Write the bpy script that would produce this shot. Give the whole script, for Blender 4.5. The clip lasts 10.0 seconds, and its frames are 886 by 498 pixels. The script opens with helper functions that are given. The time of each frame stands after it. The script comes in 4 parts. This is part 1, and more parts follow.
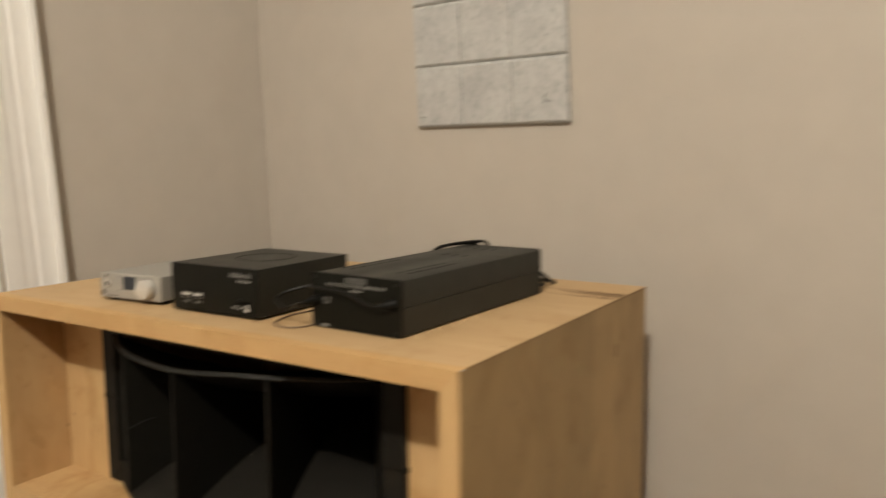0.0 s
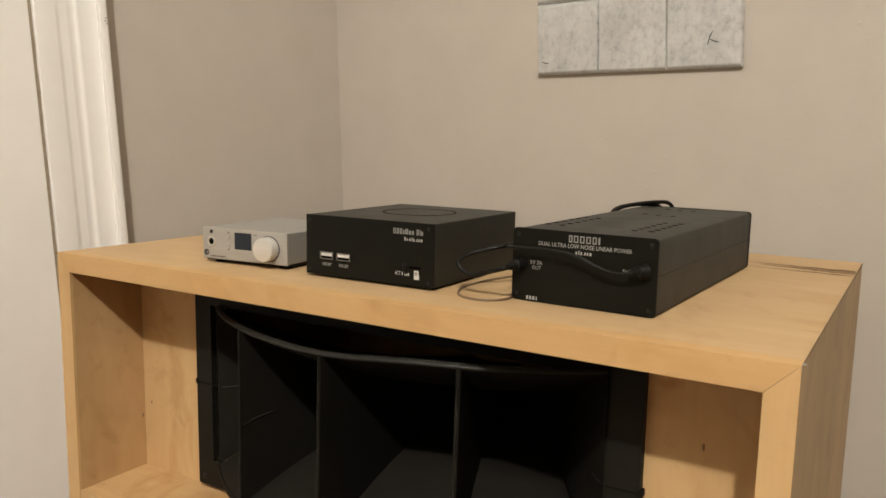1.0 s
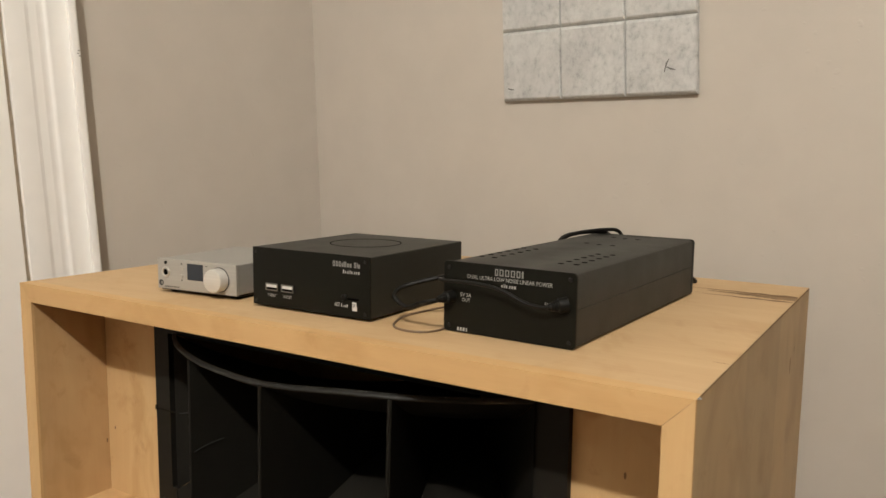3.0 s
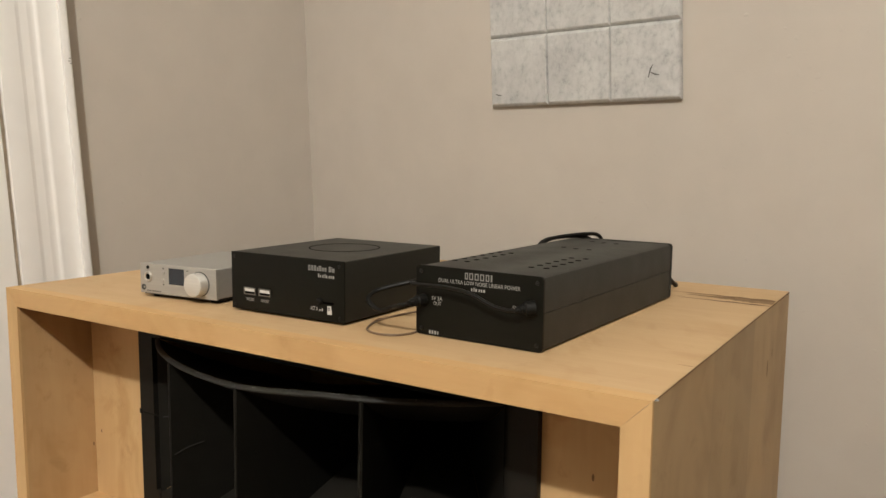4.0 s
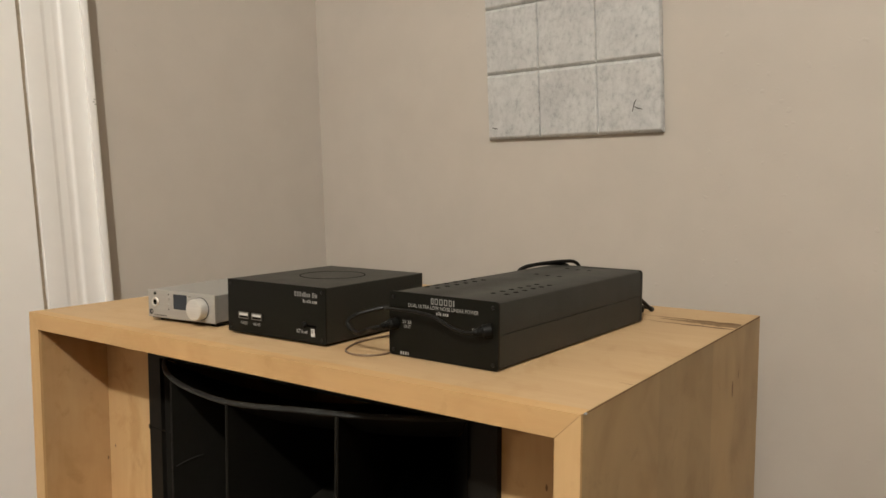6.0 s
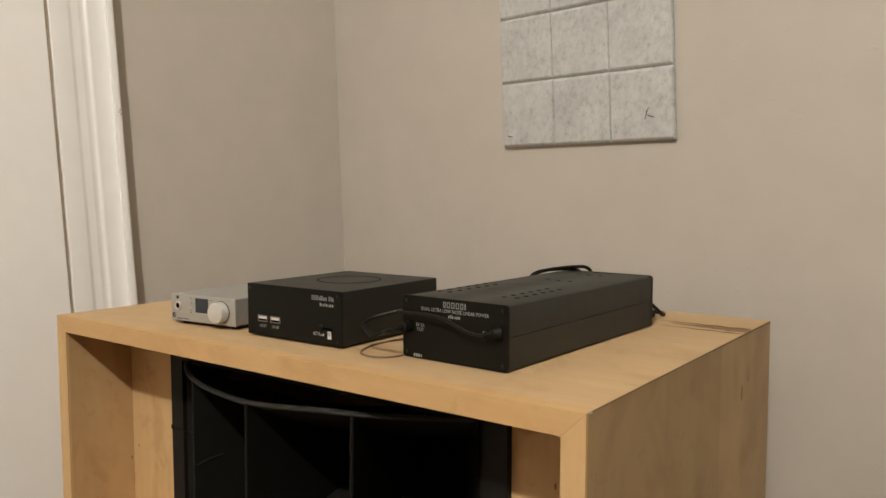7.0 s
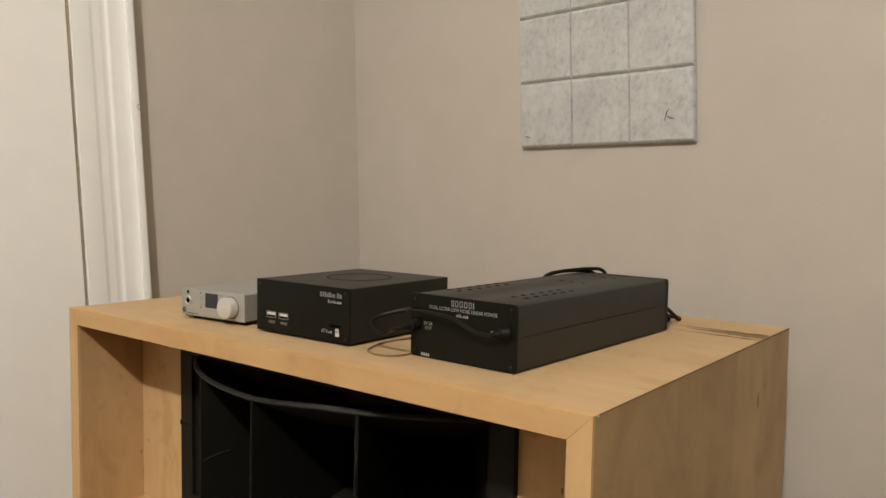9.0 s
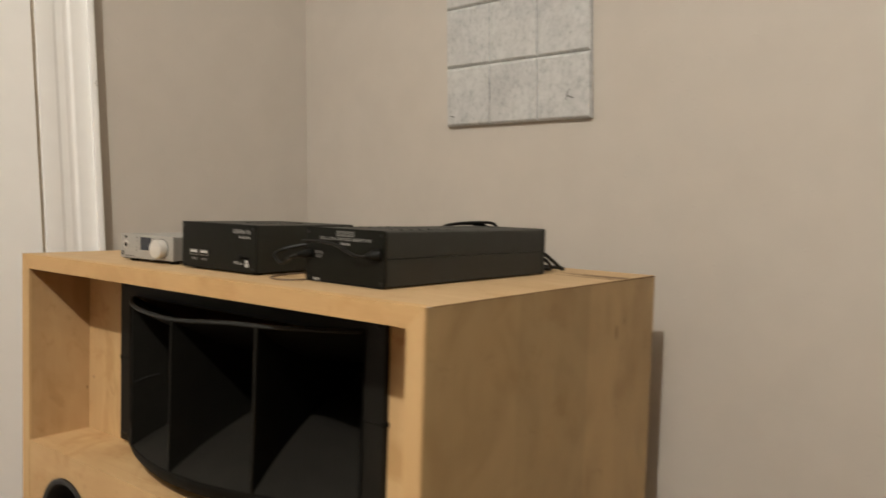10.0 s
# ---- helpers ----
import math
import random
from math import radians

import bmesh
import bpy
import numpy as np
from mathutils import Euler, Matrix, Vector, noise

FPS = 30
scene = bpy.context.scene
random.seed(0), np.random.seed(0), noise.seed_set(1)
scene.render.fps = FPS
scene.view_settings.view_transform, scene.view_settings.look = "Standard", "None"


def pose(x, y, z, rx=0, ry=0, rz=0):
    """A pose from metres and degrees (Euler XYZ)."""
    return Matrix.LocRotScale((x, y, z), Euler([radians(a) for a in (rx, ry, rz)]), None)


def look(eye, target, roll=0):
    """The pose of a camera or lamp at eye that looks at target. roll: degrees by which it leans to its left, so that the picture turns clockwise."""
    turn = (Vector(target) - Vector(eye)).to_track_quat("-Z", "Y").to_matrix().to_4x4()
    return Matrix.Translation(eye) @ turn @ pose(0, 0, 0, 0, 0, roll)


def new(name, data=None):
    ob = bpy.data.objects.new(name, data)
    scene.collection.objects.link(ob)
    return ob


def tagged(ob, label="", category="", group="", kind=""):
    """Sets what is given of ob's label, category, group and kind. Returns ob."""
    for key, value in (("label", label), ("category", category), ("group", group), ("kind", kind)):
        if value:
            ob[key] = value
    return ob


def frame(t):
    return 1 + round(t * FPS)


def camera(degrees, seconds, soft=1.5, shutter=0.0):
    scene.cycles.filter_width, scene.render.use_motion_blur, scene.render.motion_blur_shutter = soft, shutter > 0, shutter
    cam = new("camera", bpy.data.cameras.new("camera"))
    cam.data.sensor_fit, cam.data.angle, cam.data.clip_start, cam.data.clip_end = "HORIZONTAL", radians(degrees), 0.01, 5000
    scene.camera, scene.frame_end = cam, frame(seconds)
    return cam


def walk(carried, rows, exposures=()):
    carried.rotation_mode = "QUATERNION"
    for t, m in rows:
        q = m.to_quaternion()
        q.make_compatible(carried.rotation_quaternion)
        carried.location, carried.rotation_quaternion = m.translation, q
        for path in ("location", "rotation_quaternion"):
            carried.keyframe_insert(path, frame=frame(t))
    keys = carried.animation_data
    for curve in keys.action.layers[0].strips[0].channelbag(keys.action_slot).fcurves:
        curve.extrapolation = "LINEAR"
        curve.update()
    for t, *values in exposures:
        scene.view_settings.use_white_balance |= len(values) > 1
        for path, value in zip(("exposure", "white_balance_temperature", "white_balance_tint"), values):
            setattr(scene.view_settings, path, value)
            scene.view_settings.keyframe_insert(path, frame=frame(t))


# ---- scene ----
cam = camera(59.18, 10.0, shutter=0.5)
PATH = [
    (0, (1.0451, -0.5350, 1.2775), (0.9385, -0.3675, 1.2536), -0.4),
    (0.2, (0.9580, -0.5464, 1.2606), (0.8493, -0.3804, 1.2352), -0.2),
    (0.5, (0.8611, -0.5347, 1.2463), (0.7533, -0.3685, 1.2188), 0.5),
    (0.7, (0.8156, -0.5089, 1.2357), (0.7090, -0.3419, 1.2082), 0.8),
    (1, (0.7706, -0.4807, 1.2247), (0.6668, -0.3120, 1.1971), 1.1),
    (1.5, (0.7902, -0.4764, 1.2352), (0.6863, -0.3075, 1.2090), 1.1),
    (2, (0.8009, -0.4717, 1.2422), (0.6967, -0.3029, 1.2167), 1.0),
    (2.5, (0.8141, -0.4683, 1.2443), (0.7090, -0.3000, 1.2194), 0.8),
    (4, (0.8589, -0.4533, 1.2442), (0.7515, -0.2861, 1.2213), 0.5),
    (4.5, (0.8686, -0.4532, 1.2491), (0.7596, -0.2869, 1.2272), 0.4),
    (5, (0.8904, -0.4510, 1.2469), (0.7799, -0.2856, 1.2265), 0.3),
    (6.5, (0.9521, -0.4806, 1.2564), (0.8347, -0.3195, 1.2410), -0.0),
    (7, (0.9562, -0.4831, 1.2535), (0.8369, -0.3233, 1.2387), 0.0),
    (7.5, (0.9608, -0.4820, 1.2556), (0.8397, -0.3235, 1.2412), 0.1),
    (8, (0.9619, -0.4829, 1.2558), (0.8396, -0.3254, 1.2413), 0.2),
    (8.5, (0.9593, -0.4737, 1.2475), (0.8361, -0.3168, 1.2333), 0.5),
    (9, (0.9582, -0.4683, 1.2479), (0.8345, -0.3117, 1.2339), 0.9),
    (9.5, (0.9745, -0.4713, 1.2493), (0.8524, -0.3133, 1.2366), 1.2),
    (9.6, (0.9922, -0.4730, 1.2412), (0.8709, -0.3144, 1.2297), 1.2),
    (9.7, (1.0188, -0.4892, 1.2172), (0.8985, -0.3298, 1.2066), 1.4),
    (9.8, (1.0528, -0.5001, 1.1973), (0.9320, -0.3411, 1.1864), 1.4),
    (9.9, (1.0909, -0.5065, 1.1866), (0.9696, -0.3479, 1.1755), 1.5),
    (10, (1.1230, -0.5035, 1.1875), (1.0014, -0.3452, 1.1757), 1.7),
]
walk(cam, [(t, look(eye, target, roll)) for t, eye, target, roll in PATH], exposures=[(0.0, -0.06, 6900, 10), (0.5, 0.04, 6720, 10), (1.0, 0.13, 6580, 10), (2.5, 0.13, 6450, 10), (4.5, 0.07, 6400, 10), (6.5, -0.06, 6420, 10), (10.0, -0.06, 6420, 10)])

# ---- light: one warm ceiling lamp behind the camera ----
world = bpy.data.worlds.new("world")
scene.world = world
world.use_nodes = True
world.node_tree.nodes["Background"].inputs["Color"].default_value = (0.9, 0.8, 0.7, 1)
world.node_tree.nodes["Background"].inputs["Strength"].default_value = 0.05
bulb = bpy.data.lights.new("ceiling_bulb", "POINT")
bulb.energy, bulb.color, bulb.shadow_soft_size = 187, (1.0, 0.952, 0.853), 0.040
new("ceiling_bulb", bulb).location = (1.26, -1.76, 2.92)


# ---- materials ----
def nodes_of(name):
    m = bpy.data.materials.new(name)
    m.use_nodes = True
    t = m.node_tree
    return m, t, t.nodes["Principled BSDF"]


def add(t, kind, **inputs):
    n = t.nodes.new(kind)
    for k, v in inputs.items():
        n.inputs[k.replace("_", " ")].default_value = v
    return n


def mapped(t, scale, rot=(0, 0, 0)):
    c = t.nodes.new("ShaderNodeTexCoord")
    m = t.nodes.new("ShaderNodeMapping")
    m.inputs["Scale"].default_value = scale
    m.inputs["Rotation"].default_value = rot
    t.links.new(c.outputs["Object"], m.inputs["Vector"])
    return m.outputs["Vector"]


def noise_tex(t, vec, scale, detail=4, rough=0.55, dist=0.0):
    n = add(t, "ShaderNodeTexNoise", Scale=scale, Detail=detail, Roughness=rough, Distortion=dist)
    t.links.new(vec, n.inputs["Vector"])
    return n.outputs["Fac"]


def ramp(t, fac, stops):
    r = t.nodes.new("ShaderNodeValToRGB")
    e = r.color_ramp.elements
    while len(e) < len(stops):
        e.new(0.5)
    for q, (p, c) in zip(e, stops):
        q.position, q.color = p, (*c, 1) if len(c) == 3 else c
    t.links.new(fac, r.inputs["Fac"])
    return r.outputs["Color"]


def mix(t, a, b, fac, how="MIX"):
    m = t.nodes.new("ShaderNodeMix")
    m.data_type, m.blend_type = "RGBA", how
    for sock, v in ((m.inputs[6], a), (m.inputs[7], b), (m.inputs[0], fac)):
        if isinstance(v, (int, float)):
            sock.default_value = v
        elif isinstance(v, tuple):
            sock.default_value = (*v, 1)
        else:
            t.links.new(v, sock)
    return m.outputs[2]


def bump(t, p, fac, strength, dist, prev=None):
    b = add(t, "ShaderNodeBump", Strength=strength, Distance=dist)
    t.links.new(fac, b.inputs["Height"])
    if prev:
        t.links.new(prev, b.inputs["Normal"])
    t.links.new(b.outputs["Normal"], p.inputs["Normal"])
    return b.outputs["Normal"]


def plain(name, colour, rough, metal=0.0, grain=0.15, scale=120, bumpy=0.05, spec=0.5):
    """A paint, plastic or metal with slight mottling and fine relief."""
    m, t, p = nodes_of(name)
    v = mapped(t, (1, 1, 1))
    n = noise_tex(t, v, scale, 3)
    big = noise_tex(t, v, scale * 0.07, 3)
    lo = tuple(c * (1 - grain) for c in colour)
    hi = tuple(min(1, c * (1 + grain)) for c in colour)
    c = mix(t, ramp(t, n, [(0.3, lo), (0.7, hi)]), ramp(t, big, [(0.3, lo), (0.7, hi)]), 0.5)
    t.links.new(c, p.inputs["Base Color"])
    p.inputs["Metallic"].default_value = metal
    p.inputs["Specular IOR Level"].default_value = spec
    r = add(t, "ShaderNodeMapRange")
    r.inputs["To Min"].default_value, r.inputs["To Max"].default_value = rough * 0.85, min(1, rough * 1.15)
    t.links.new(big, r.inputs["Value"])
    t.links.new(r.outputs["Result"], p.inputs["Roughness"])
    bump(t, p, n, bumpy, 0.0004)
    return m


def wall_paint(name, colour):
    m, t, p = nodes_of(name)
    v = mapped(t, (1, 1, 1))
    big = noise_tex(t, v, 2.2, 3)
    mid = noise_tex(t, v, 16, 4)
    fine = noise_tex(t, v, 260, 3)
    c1 = ramp(t, big, [(0.3, tuple(k * 0.97 for k in colour)), (0.7, tuple(k * 1.03 for k in colour))])
    c = mix(t, c1, ramp(t, mid, [(0.35, (0.96, 0.96, 0.96)), (0.65, (1.0, 1.0, 1.0))]), 1.0, "MULTIPLY")
    t.links.new(c, p.inputs["Base Color"])
    p.inputs["Roughness"].default_value = 0.5
    p.inputs["Specular IOR Level"].default_value = 0.3
    n1 = bump(t, p, mid, 0.10, 0.002)
    n2 = bump(t, p, fine, 0.10, 0.0008, n1)
    dab = noise_tex(t, v, 95, 1, 0.3)
    spots = ramp(t, dab, [(0.715, (0, 0, 0)), (0.80, (1, 1, 1))])
    bump(t, p, spots, 0.4, 0.0007, n2)
    return m


def maple(name, grain_axis, tint=(1, 1, 1), boards=0.0, patchy=0.0, fibres=0.5, sheen=(0.6, 0.2), dirt=1.0, figure=1.0):
    """Clear-finished maple plywood; the grain runs along grain_axis. boards: width of veneer leaves, 0 for none."""
    m, t, p = nodes_of(name)
    long_, wide = 2.2, 14
    sc = [wide, wide, wide]
    sc["xyz".index(grain_axis)] = long_
    v = mapped(t, tuple(sc))
    grain = noise_tex(t, v, 2.0, 6, 0.6, 0.6)
    sc2 = [150, 150, 150]
    sc2["xyz".index(grain_axis)] = 6
    fibre = noise_tex(t, mapped(t, tuple(sc2)), 2.0, 3, 0.6)
    sc3 = [5, 5, 5]
    sc3["xyz".index(grain_axis)] = 2.2
    blotch = noise_tex(t, mapped(t, tuple(sc3)), 1.6, 3, 0.6, 0.8)
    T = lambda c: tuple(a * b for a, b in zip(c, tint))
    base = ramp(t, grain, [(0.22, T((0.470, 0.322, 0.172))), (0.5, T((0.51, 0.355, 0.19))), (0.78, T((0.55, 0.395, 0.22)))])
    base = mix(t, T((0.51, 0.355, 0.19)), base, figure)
    c = mix(t, base, ramp(t, fibre, [(0.3, (0.93, 0.92, 0.90)), (0.6, (1, 1, 1))]), fibres, "MULTIPLY")
    c = mix(t, c, ramp(t, blotch, [(0.25, (0.80, 0.74, 0.66)), (0.45, (0.97, 0.96, 0.94)), (0.75, (1.0, 0.99, 0.96))]), 0.6, "MULTIPLY")
    stain = noise_tex(t, mapped(t, (7, 7, 7)), 1.0, 4, 0.65, 1.0)
    c = mix(t, c, ramp(t, stain, [(0.34, (0.84, 0.78, 0.68)), (0.46, (1, 1, 1))]), 0.85 * dirt, "MULTIPLY")
    smudge = noise_tex(t, mapped(t, (30, 30, 30)), 1.0, 4, 0.7, 0.4)
    c = mix(t, c, ramp(t, smudge, [(0.30, (0.80, 0.76, 0.70)), (0.40, (1, 1, 1))]), 0.6 * dirt, "MULTIPLY")
    if patchy:
        sc4 = [8, 8, 8]
        sc4["xyz".index(grain_axis)] = 6.0
        patch = noise_tex(t, mapped(t, tuple(sc4)), 1.3, 3, 0.5, 1.2)
        c = mix(t, c, ramp(t, patch, [(0.30, (0.74, 0.67, 0.55)), (0.47, (0.96, 0.95, 0.93)), (0.70, (1.12, 1.11, 1.10))]), patchy, "MULTIPLY")
    if boards:
        w = t.nodes.new("ShaderNodeTexCoord")
        s = t.nodes.new("ShaderNodeSeparateXYZ")
        t.links.new(w.outputs["Object"], s.inputs[0])
        across = s.outputs[0 if grain_axis != "x" else 1] if boards > 0 else s.outputs[1]
        q = t.nodes.new("ShaderNodeMath")
        q.operation = "DIVIDE"
        t.links.new(across, q.inputs[0])
        q.inputs[1].default_value = abs(boards)
        f = t.nodes.new("ShaderNodeMath")
        f.operation = "FLOOR"
        t.links.new(q.outputs[0], f.inputs[0])
        wn = t.nodes.new("ShaderNodeTexWhiteNoise")
        wn.noise_dimensions = "1D"
        t.links.new(f.outputs[0], wn.inputs["W"])
        c = mix(t, c, ramp(t, wn.outputs["Value"], [(0.0, (0.86, 0.84, 0.80)), (1.0, (1.04, 1.02, 1.0))]), 1.0, "MULTIPLY")
    knots = noise_tex(t, mapped(t, tuple(9 if a != grain_axis else 5 for a in "xyz")), 1.0, 2, 0.4, 1.5)
    c = mix(t, c, ramp(t, knots, [(0.735, (1, 1, 1)), (0.77, (0.62, 0.48, 0.36))]), 0.8, "MULTIPLY")
    t.links.new(c, p.inputs["Base Color"])
    p.inputs["Roughness"].default_value, p.inputs["Specular IOR Level"].default_value = sheen
    bump(t, p, fibre, 0.04, 0.0006)
    return m


def felt(name):
    """Pressed grey polyester felt, marbled."""
    m, t, p = nodes_of(name)
    v = mapped(t, (1, 1, 1))
    a = noise_tex(t, mapped(t, (1.15, 1, 0.85)), 105, 5, 0.68, 0.15)
    b = noise_tex(t, v, 20, 3, 0.6, 0.5)
    f = noise_tex(t, v, 420, 3)
    c = ramp(t, a, [(0.27, (0.33, 0.33, 0.325)), (0.40, (0.455, 0.455, 0.445)), (0.52, (0.515, 0.515, 0.50)), (0.75, (0.565, 0.565, 0.55))])
    c = mix(t, c, ramp(t, b, [(0.35, (0.86, 0.85, 0.86)), (0.6, (1, 1, 1))]), 0.9, "MULTIPLY")
    t.links.new(c, p.inputs["Base Color"])
    p.inputs["Roughness"].default_value = 0.95
    p.inputs["Specular IOR Level"].default_value = 0.1
    bump(t, p, f, 0.4, 0.001)
    return m


def dusty(name):
    """Black paint with pale dust and scuffs along worn edges."""
    m, t, p = nodes_of(name)
    v = mapped(t, (1, 1, 1))
    big = noise_tex(t, v, 22, 3)
    fine = noise_tex(t, v, 300, 5, 0.75)
    c = mix(t, ramp(t, big, [(0.35, (0.005, 0.0046, 0.0038)), (0.7, (0.0105, 0.0098, 0.008))]), (0.09, 0.085, 0.077), ramp(t, fine, [(0.60, (0, 0, 0)), (0.85, (0.8, 0.8, 0.8))]))
    t.links.new(c, p.inputs["Base Color"])
    p.inputs["Roughness"].default_value = 0.6
    p.inputs["Specular IOR Level"].default_value = 0.35
    bump(t, p, fine, 0.4, 0.0006)
    return m


def light_on_top(m, dust, share):
    """Paints light into upward faces: mixes in the paler colour dust, unevenly by noise."""
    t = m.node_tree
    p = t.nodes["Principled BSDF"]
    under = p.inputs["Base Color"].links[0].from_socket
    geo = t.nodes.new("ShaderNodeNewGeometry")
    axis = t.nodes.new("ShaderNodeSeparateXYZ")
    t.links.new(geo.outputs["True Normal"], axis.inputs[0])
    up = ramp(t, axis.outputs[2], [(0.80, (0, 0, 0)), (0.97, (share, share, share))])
    uneven_mask = ramp(t, noise_tex(t, mapped(t, (1, 1, 1)), 26, 4), [(0.30, (0.55, 0.55, 0.55)), (0.65, (1, 1, 1))])
    t.links.new(mix(t, under, dust, mix(t, up, uneven_mask, 1.0, "MULTIPLY")), p.inputs["Base Color"])
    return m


def brushed(name, colour, rough, axis="x", metal=0.75):
    m, t, p = nodes_of(name)
    v = mapped(t, (4, 300, 300) if axis == "x" else (300, 4, 300))
    n = noise_tex(t, v, 2, 3)
    t.links.new(ramp(t, n, [(0.3, tuple(k * 0.9 for k in colour)), (0.7, colour)]), p.inputs["Base Color"])
    p.inputs["Metallic"].default_value = metal
    p.inputs["Roughness"].default_value = rough
    bump(t, p, n, 0.05, 0.0002)
    return m


GREIGE = wall_paint("greige_wall_paint", (0.50, 0.455, 0.40))
CEILING = wall_paint("white_ceiling_paint", (0.66, 0.65, 0.62))
WHITE = plain("white_trim_paint", (0.87, 0.855, 0.83), 0.38, grain=0.03, scale=30, bumpy=0.15)
WHITE_DOOR = plain("white_door_paint", (0.87, 0.85, 0.82), 0.45, grain=0.03, scale=20, bumpy=0.12)
GAP = plain("brown_gap", (0.55, 0.46, 0.35), 0.9, grain=0.25, scale=150)
FLOOR_WOOD = maple("floor_oak", "x", (0.36, 0.30, 0.25))
MAPLE_X = maple("maple_top", "x", (1.005, 1.0, 1.04), dirt=0.6, figure=0.7)
LIP_X = maple("maple_lipping_across", "x", (1.06, 0.965, 0.83), fibres=0.3, dirt=0.5)
LIP_Z = maple("maple_lipping_upright", "z", (1.085, 1.02, 0.92), fibres=0.3, dirt=0.35)
# same maple in a darker tint: the right side's shade is in the colour
MAPLE_SIDE_SHADED = maple("maple_side_shaded", "z", (0.74, 0.722, 0.62), boards=-0.15, patchy=0.65, fibres=0.06, sheen=(0.45, 0.45), figure=0.35)
MAPLE_LEFT = maple("maple_left_side", "z", (0.95, 0.885, 0.82), patchy=0.5, fibres=0.3)
MAPLE_IN = maple("maple_inner", "z", (1.12, 1.08, 1.02), patchy=0.25, fibres=0.3)
MAPLE_SHELF = maple("maple_shelf", "x", (1.10, 1.04, 0.97), fibres=0.2)
CRACK = plain("dark_grain_streak", (0.17, 0.095, 0.04), 0.8, grain=0.4, scale=90)
STAIN = plain("brown_grain_stain", (0.22, 0.13, 0.055), 0.7, grain=0.45, scale=110)
KNOT = plain("brown_knot", (0.17, 0.095, 0.04), 0.6, grain=0.4, scale=300)
HORN = plain("satin_black_horn", (0.0055, 0.0049, 0.0035), 0.65, grain=0.3, scale=60, bumpy=0.3, spec=0.12)
FLAT_BLACK = plain("flat_black_horn_back", (0.0085, 0.0076, 0.0058), 0.8, grain=0.3, scale=60, bumpy=0.3, spec=0.08)
# lighter copy of the horn black, lit look painted in: floor, flange, end walls, vane edges
HORN_LIT = plain("lit_black_horn", (0.0096, 0.0086, 0.0068), 0.55, grain=0.35, scale=40, bumpy=0.2, spec=0.16)
SCREW = plain("dark_steel_screw", (0.018, 0.0175, 0.016), 0.4, metal=0.6)
DUST = plain("pale_grey_dust", (0.20, 0.195, 0.18), 0.95, spec=0.05)
HORN_WORN = dusty("worn_black_lip")
PORT = plain("black_port_plastic", (0.015, 0.014, 0.013), 0.5)
# box tops toned paler, for the light their upward faces catch
CHASSIS = light_on_top(plain("black_powder_coat", (0.0115, 0.0117, 0.0078), 0.56, grain=0.15, scale=500, bumpy=0.35, spec=0.48), (0.10, 0.096, 0.085), 0.09)
PLATE = plain("black_anodised_plate", (0.0052, 0.0050, 0.0033), 0.48, grain=0.15, scale=300, bumpy=0.1, spec=0.14)
VENT = plain("vent_hole_dark", (0.002, 0.002, 0.002), 0.9, spec=0.0)
INK = plain("white_print", (0.58, 0.565, 0.54), 0.6, grain=0.05)
INK_FAINT = plain("faint_grey_print", (0.20, 0.195, 0.185), 0.6, grain=0.05)
INK_DIM = plain("grey_print", (0.33, 0.32, 0.30), 0.6, grain=0.05)
SILVER = brushed("brushed_silver", (0.405, 0.385, 0.35), 0.5, metal=0.35)
SILVER_SIDE = plain("silver_side_panel", (0.33, 0.318, 0.292), 0.5, metal=0.3, grain=0.05, scale=300)
KNOB = brushed("knob_silver", (0.66, 0.64, 0.60), 0.42, metal=0.4)
CHROME = plain("chrome", (0.58, 0.55, 0.50), 0.32, metal=0.8, grain=0.03)
SCREEN = plain("dark_display_glass", (0.012, 0.016, 0.024), 0.12, grain=0.05)
DARK_INK = plain("dark_print", (0.03, 0.03, 0.03), 0.6)
RUBBER = plain("black_rubber", (0.0045, 0.0042, 0.0034), 0.6, spec=0.16)
CORD = plain("black_cord", (0.0045, 0.0042, 0.0034), 0.45, spec=0.2)
WIRE = plain("brown_wire", (0.15, 0.095, 0.055), 0.5)
USB_STEEL = plain("usb_steel", (0.26, 0.255, 0.24), 0.4, metal=1.0, grain=0.05)


# ---- mesh helpers ----
def mesh_of(name, bm, material, smooth=False):
    bmesh.ops.recalc_face_normals(bm, faces=bm.faces[:])
    me = bpy.data.meshes.new(name)
    bm.to_mesh(me)
    bm.free()
    me.materials.append(material)
    if smooth:
        for f in me.polygons:
            f.use_smooth = True
        me.set_sharp_from_angle(angle=radians(35))
    return me


def part(name, bm, material, parent, label="", smooth=False):
    ob = new(name, mesh_of(name, bm, material, smooth))
    ob.parent = parent
    if label:
        tagged(ob, label)
    return ob


def thing(name, m, label, category, group="", kind=""):
    ob = new(name)
    ob.empty_display_size = 0.05
    ob.matrix_world = m
    return tagged(ob, label, category, group, kind)


def solo(name, bm, material, label, category, kind="", m=None, smooth=False):
    ob = new(name, mesh_of(name, bm, material, smooth))
    if m is not None:
        ob.matrix_world = m
    return tagged(ob, label, category, "", kind)


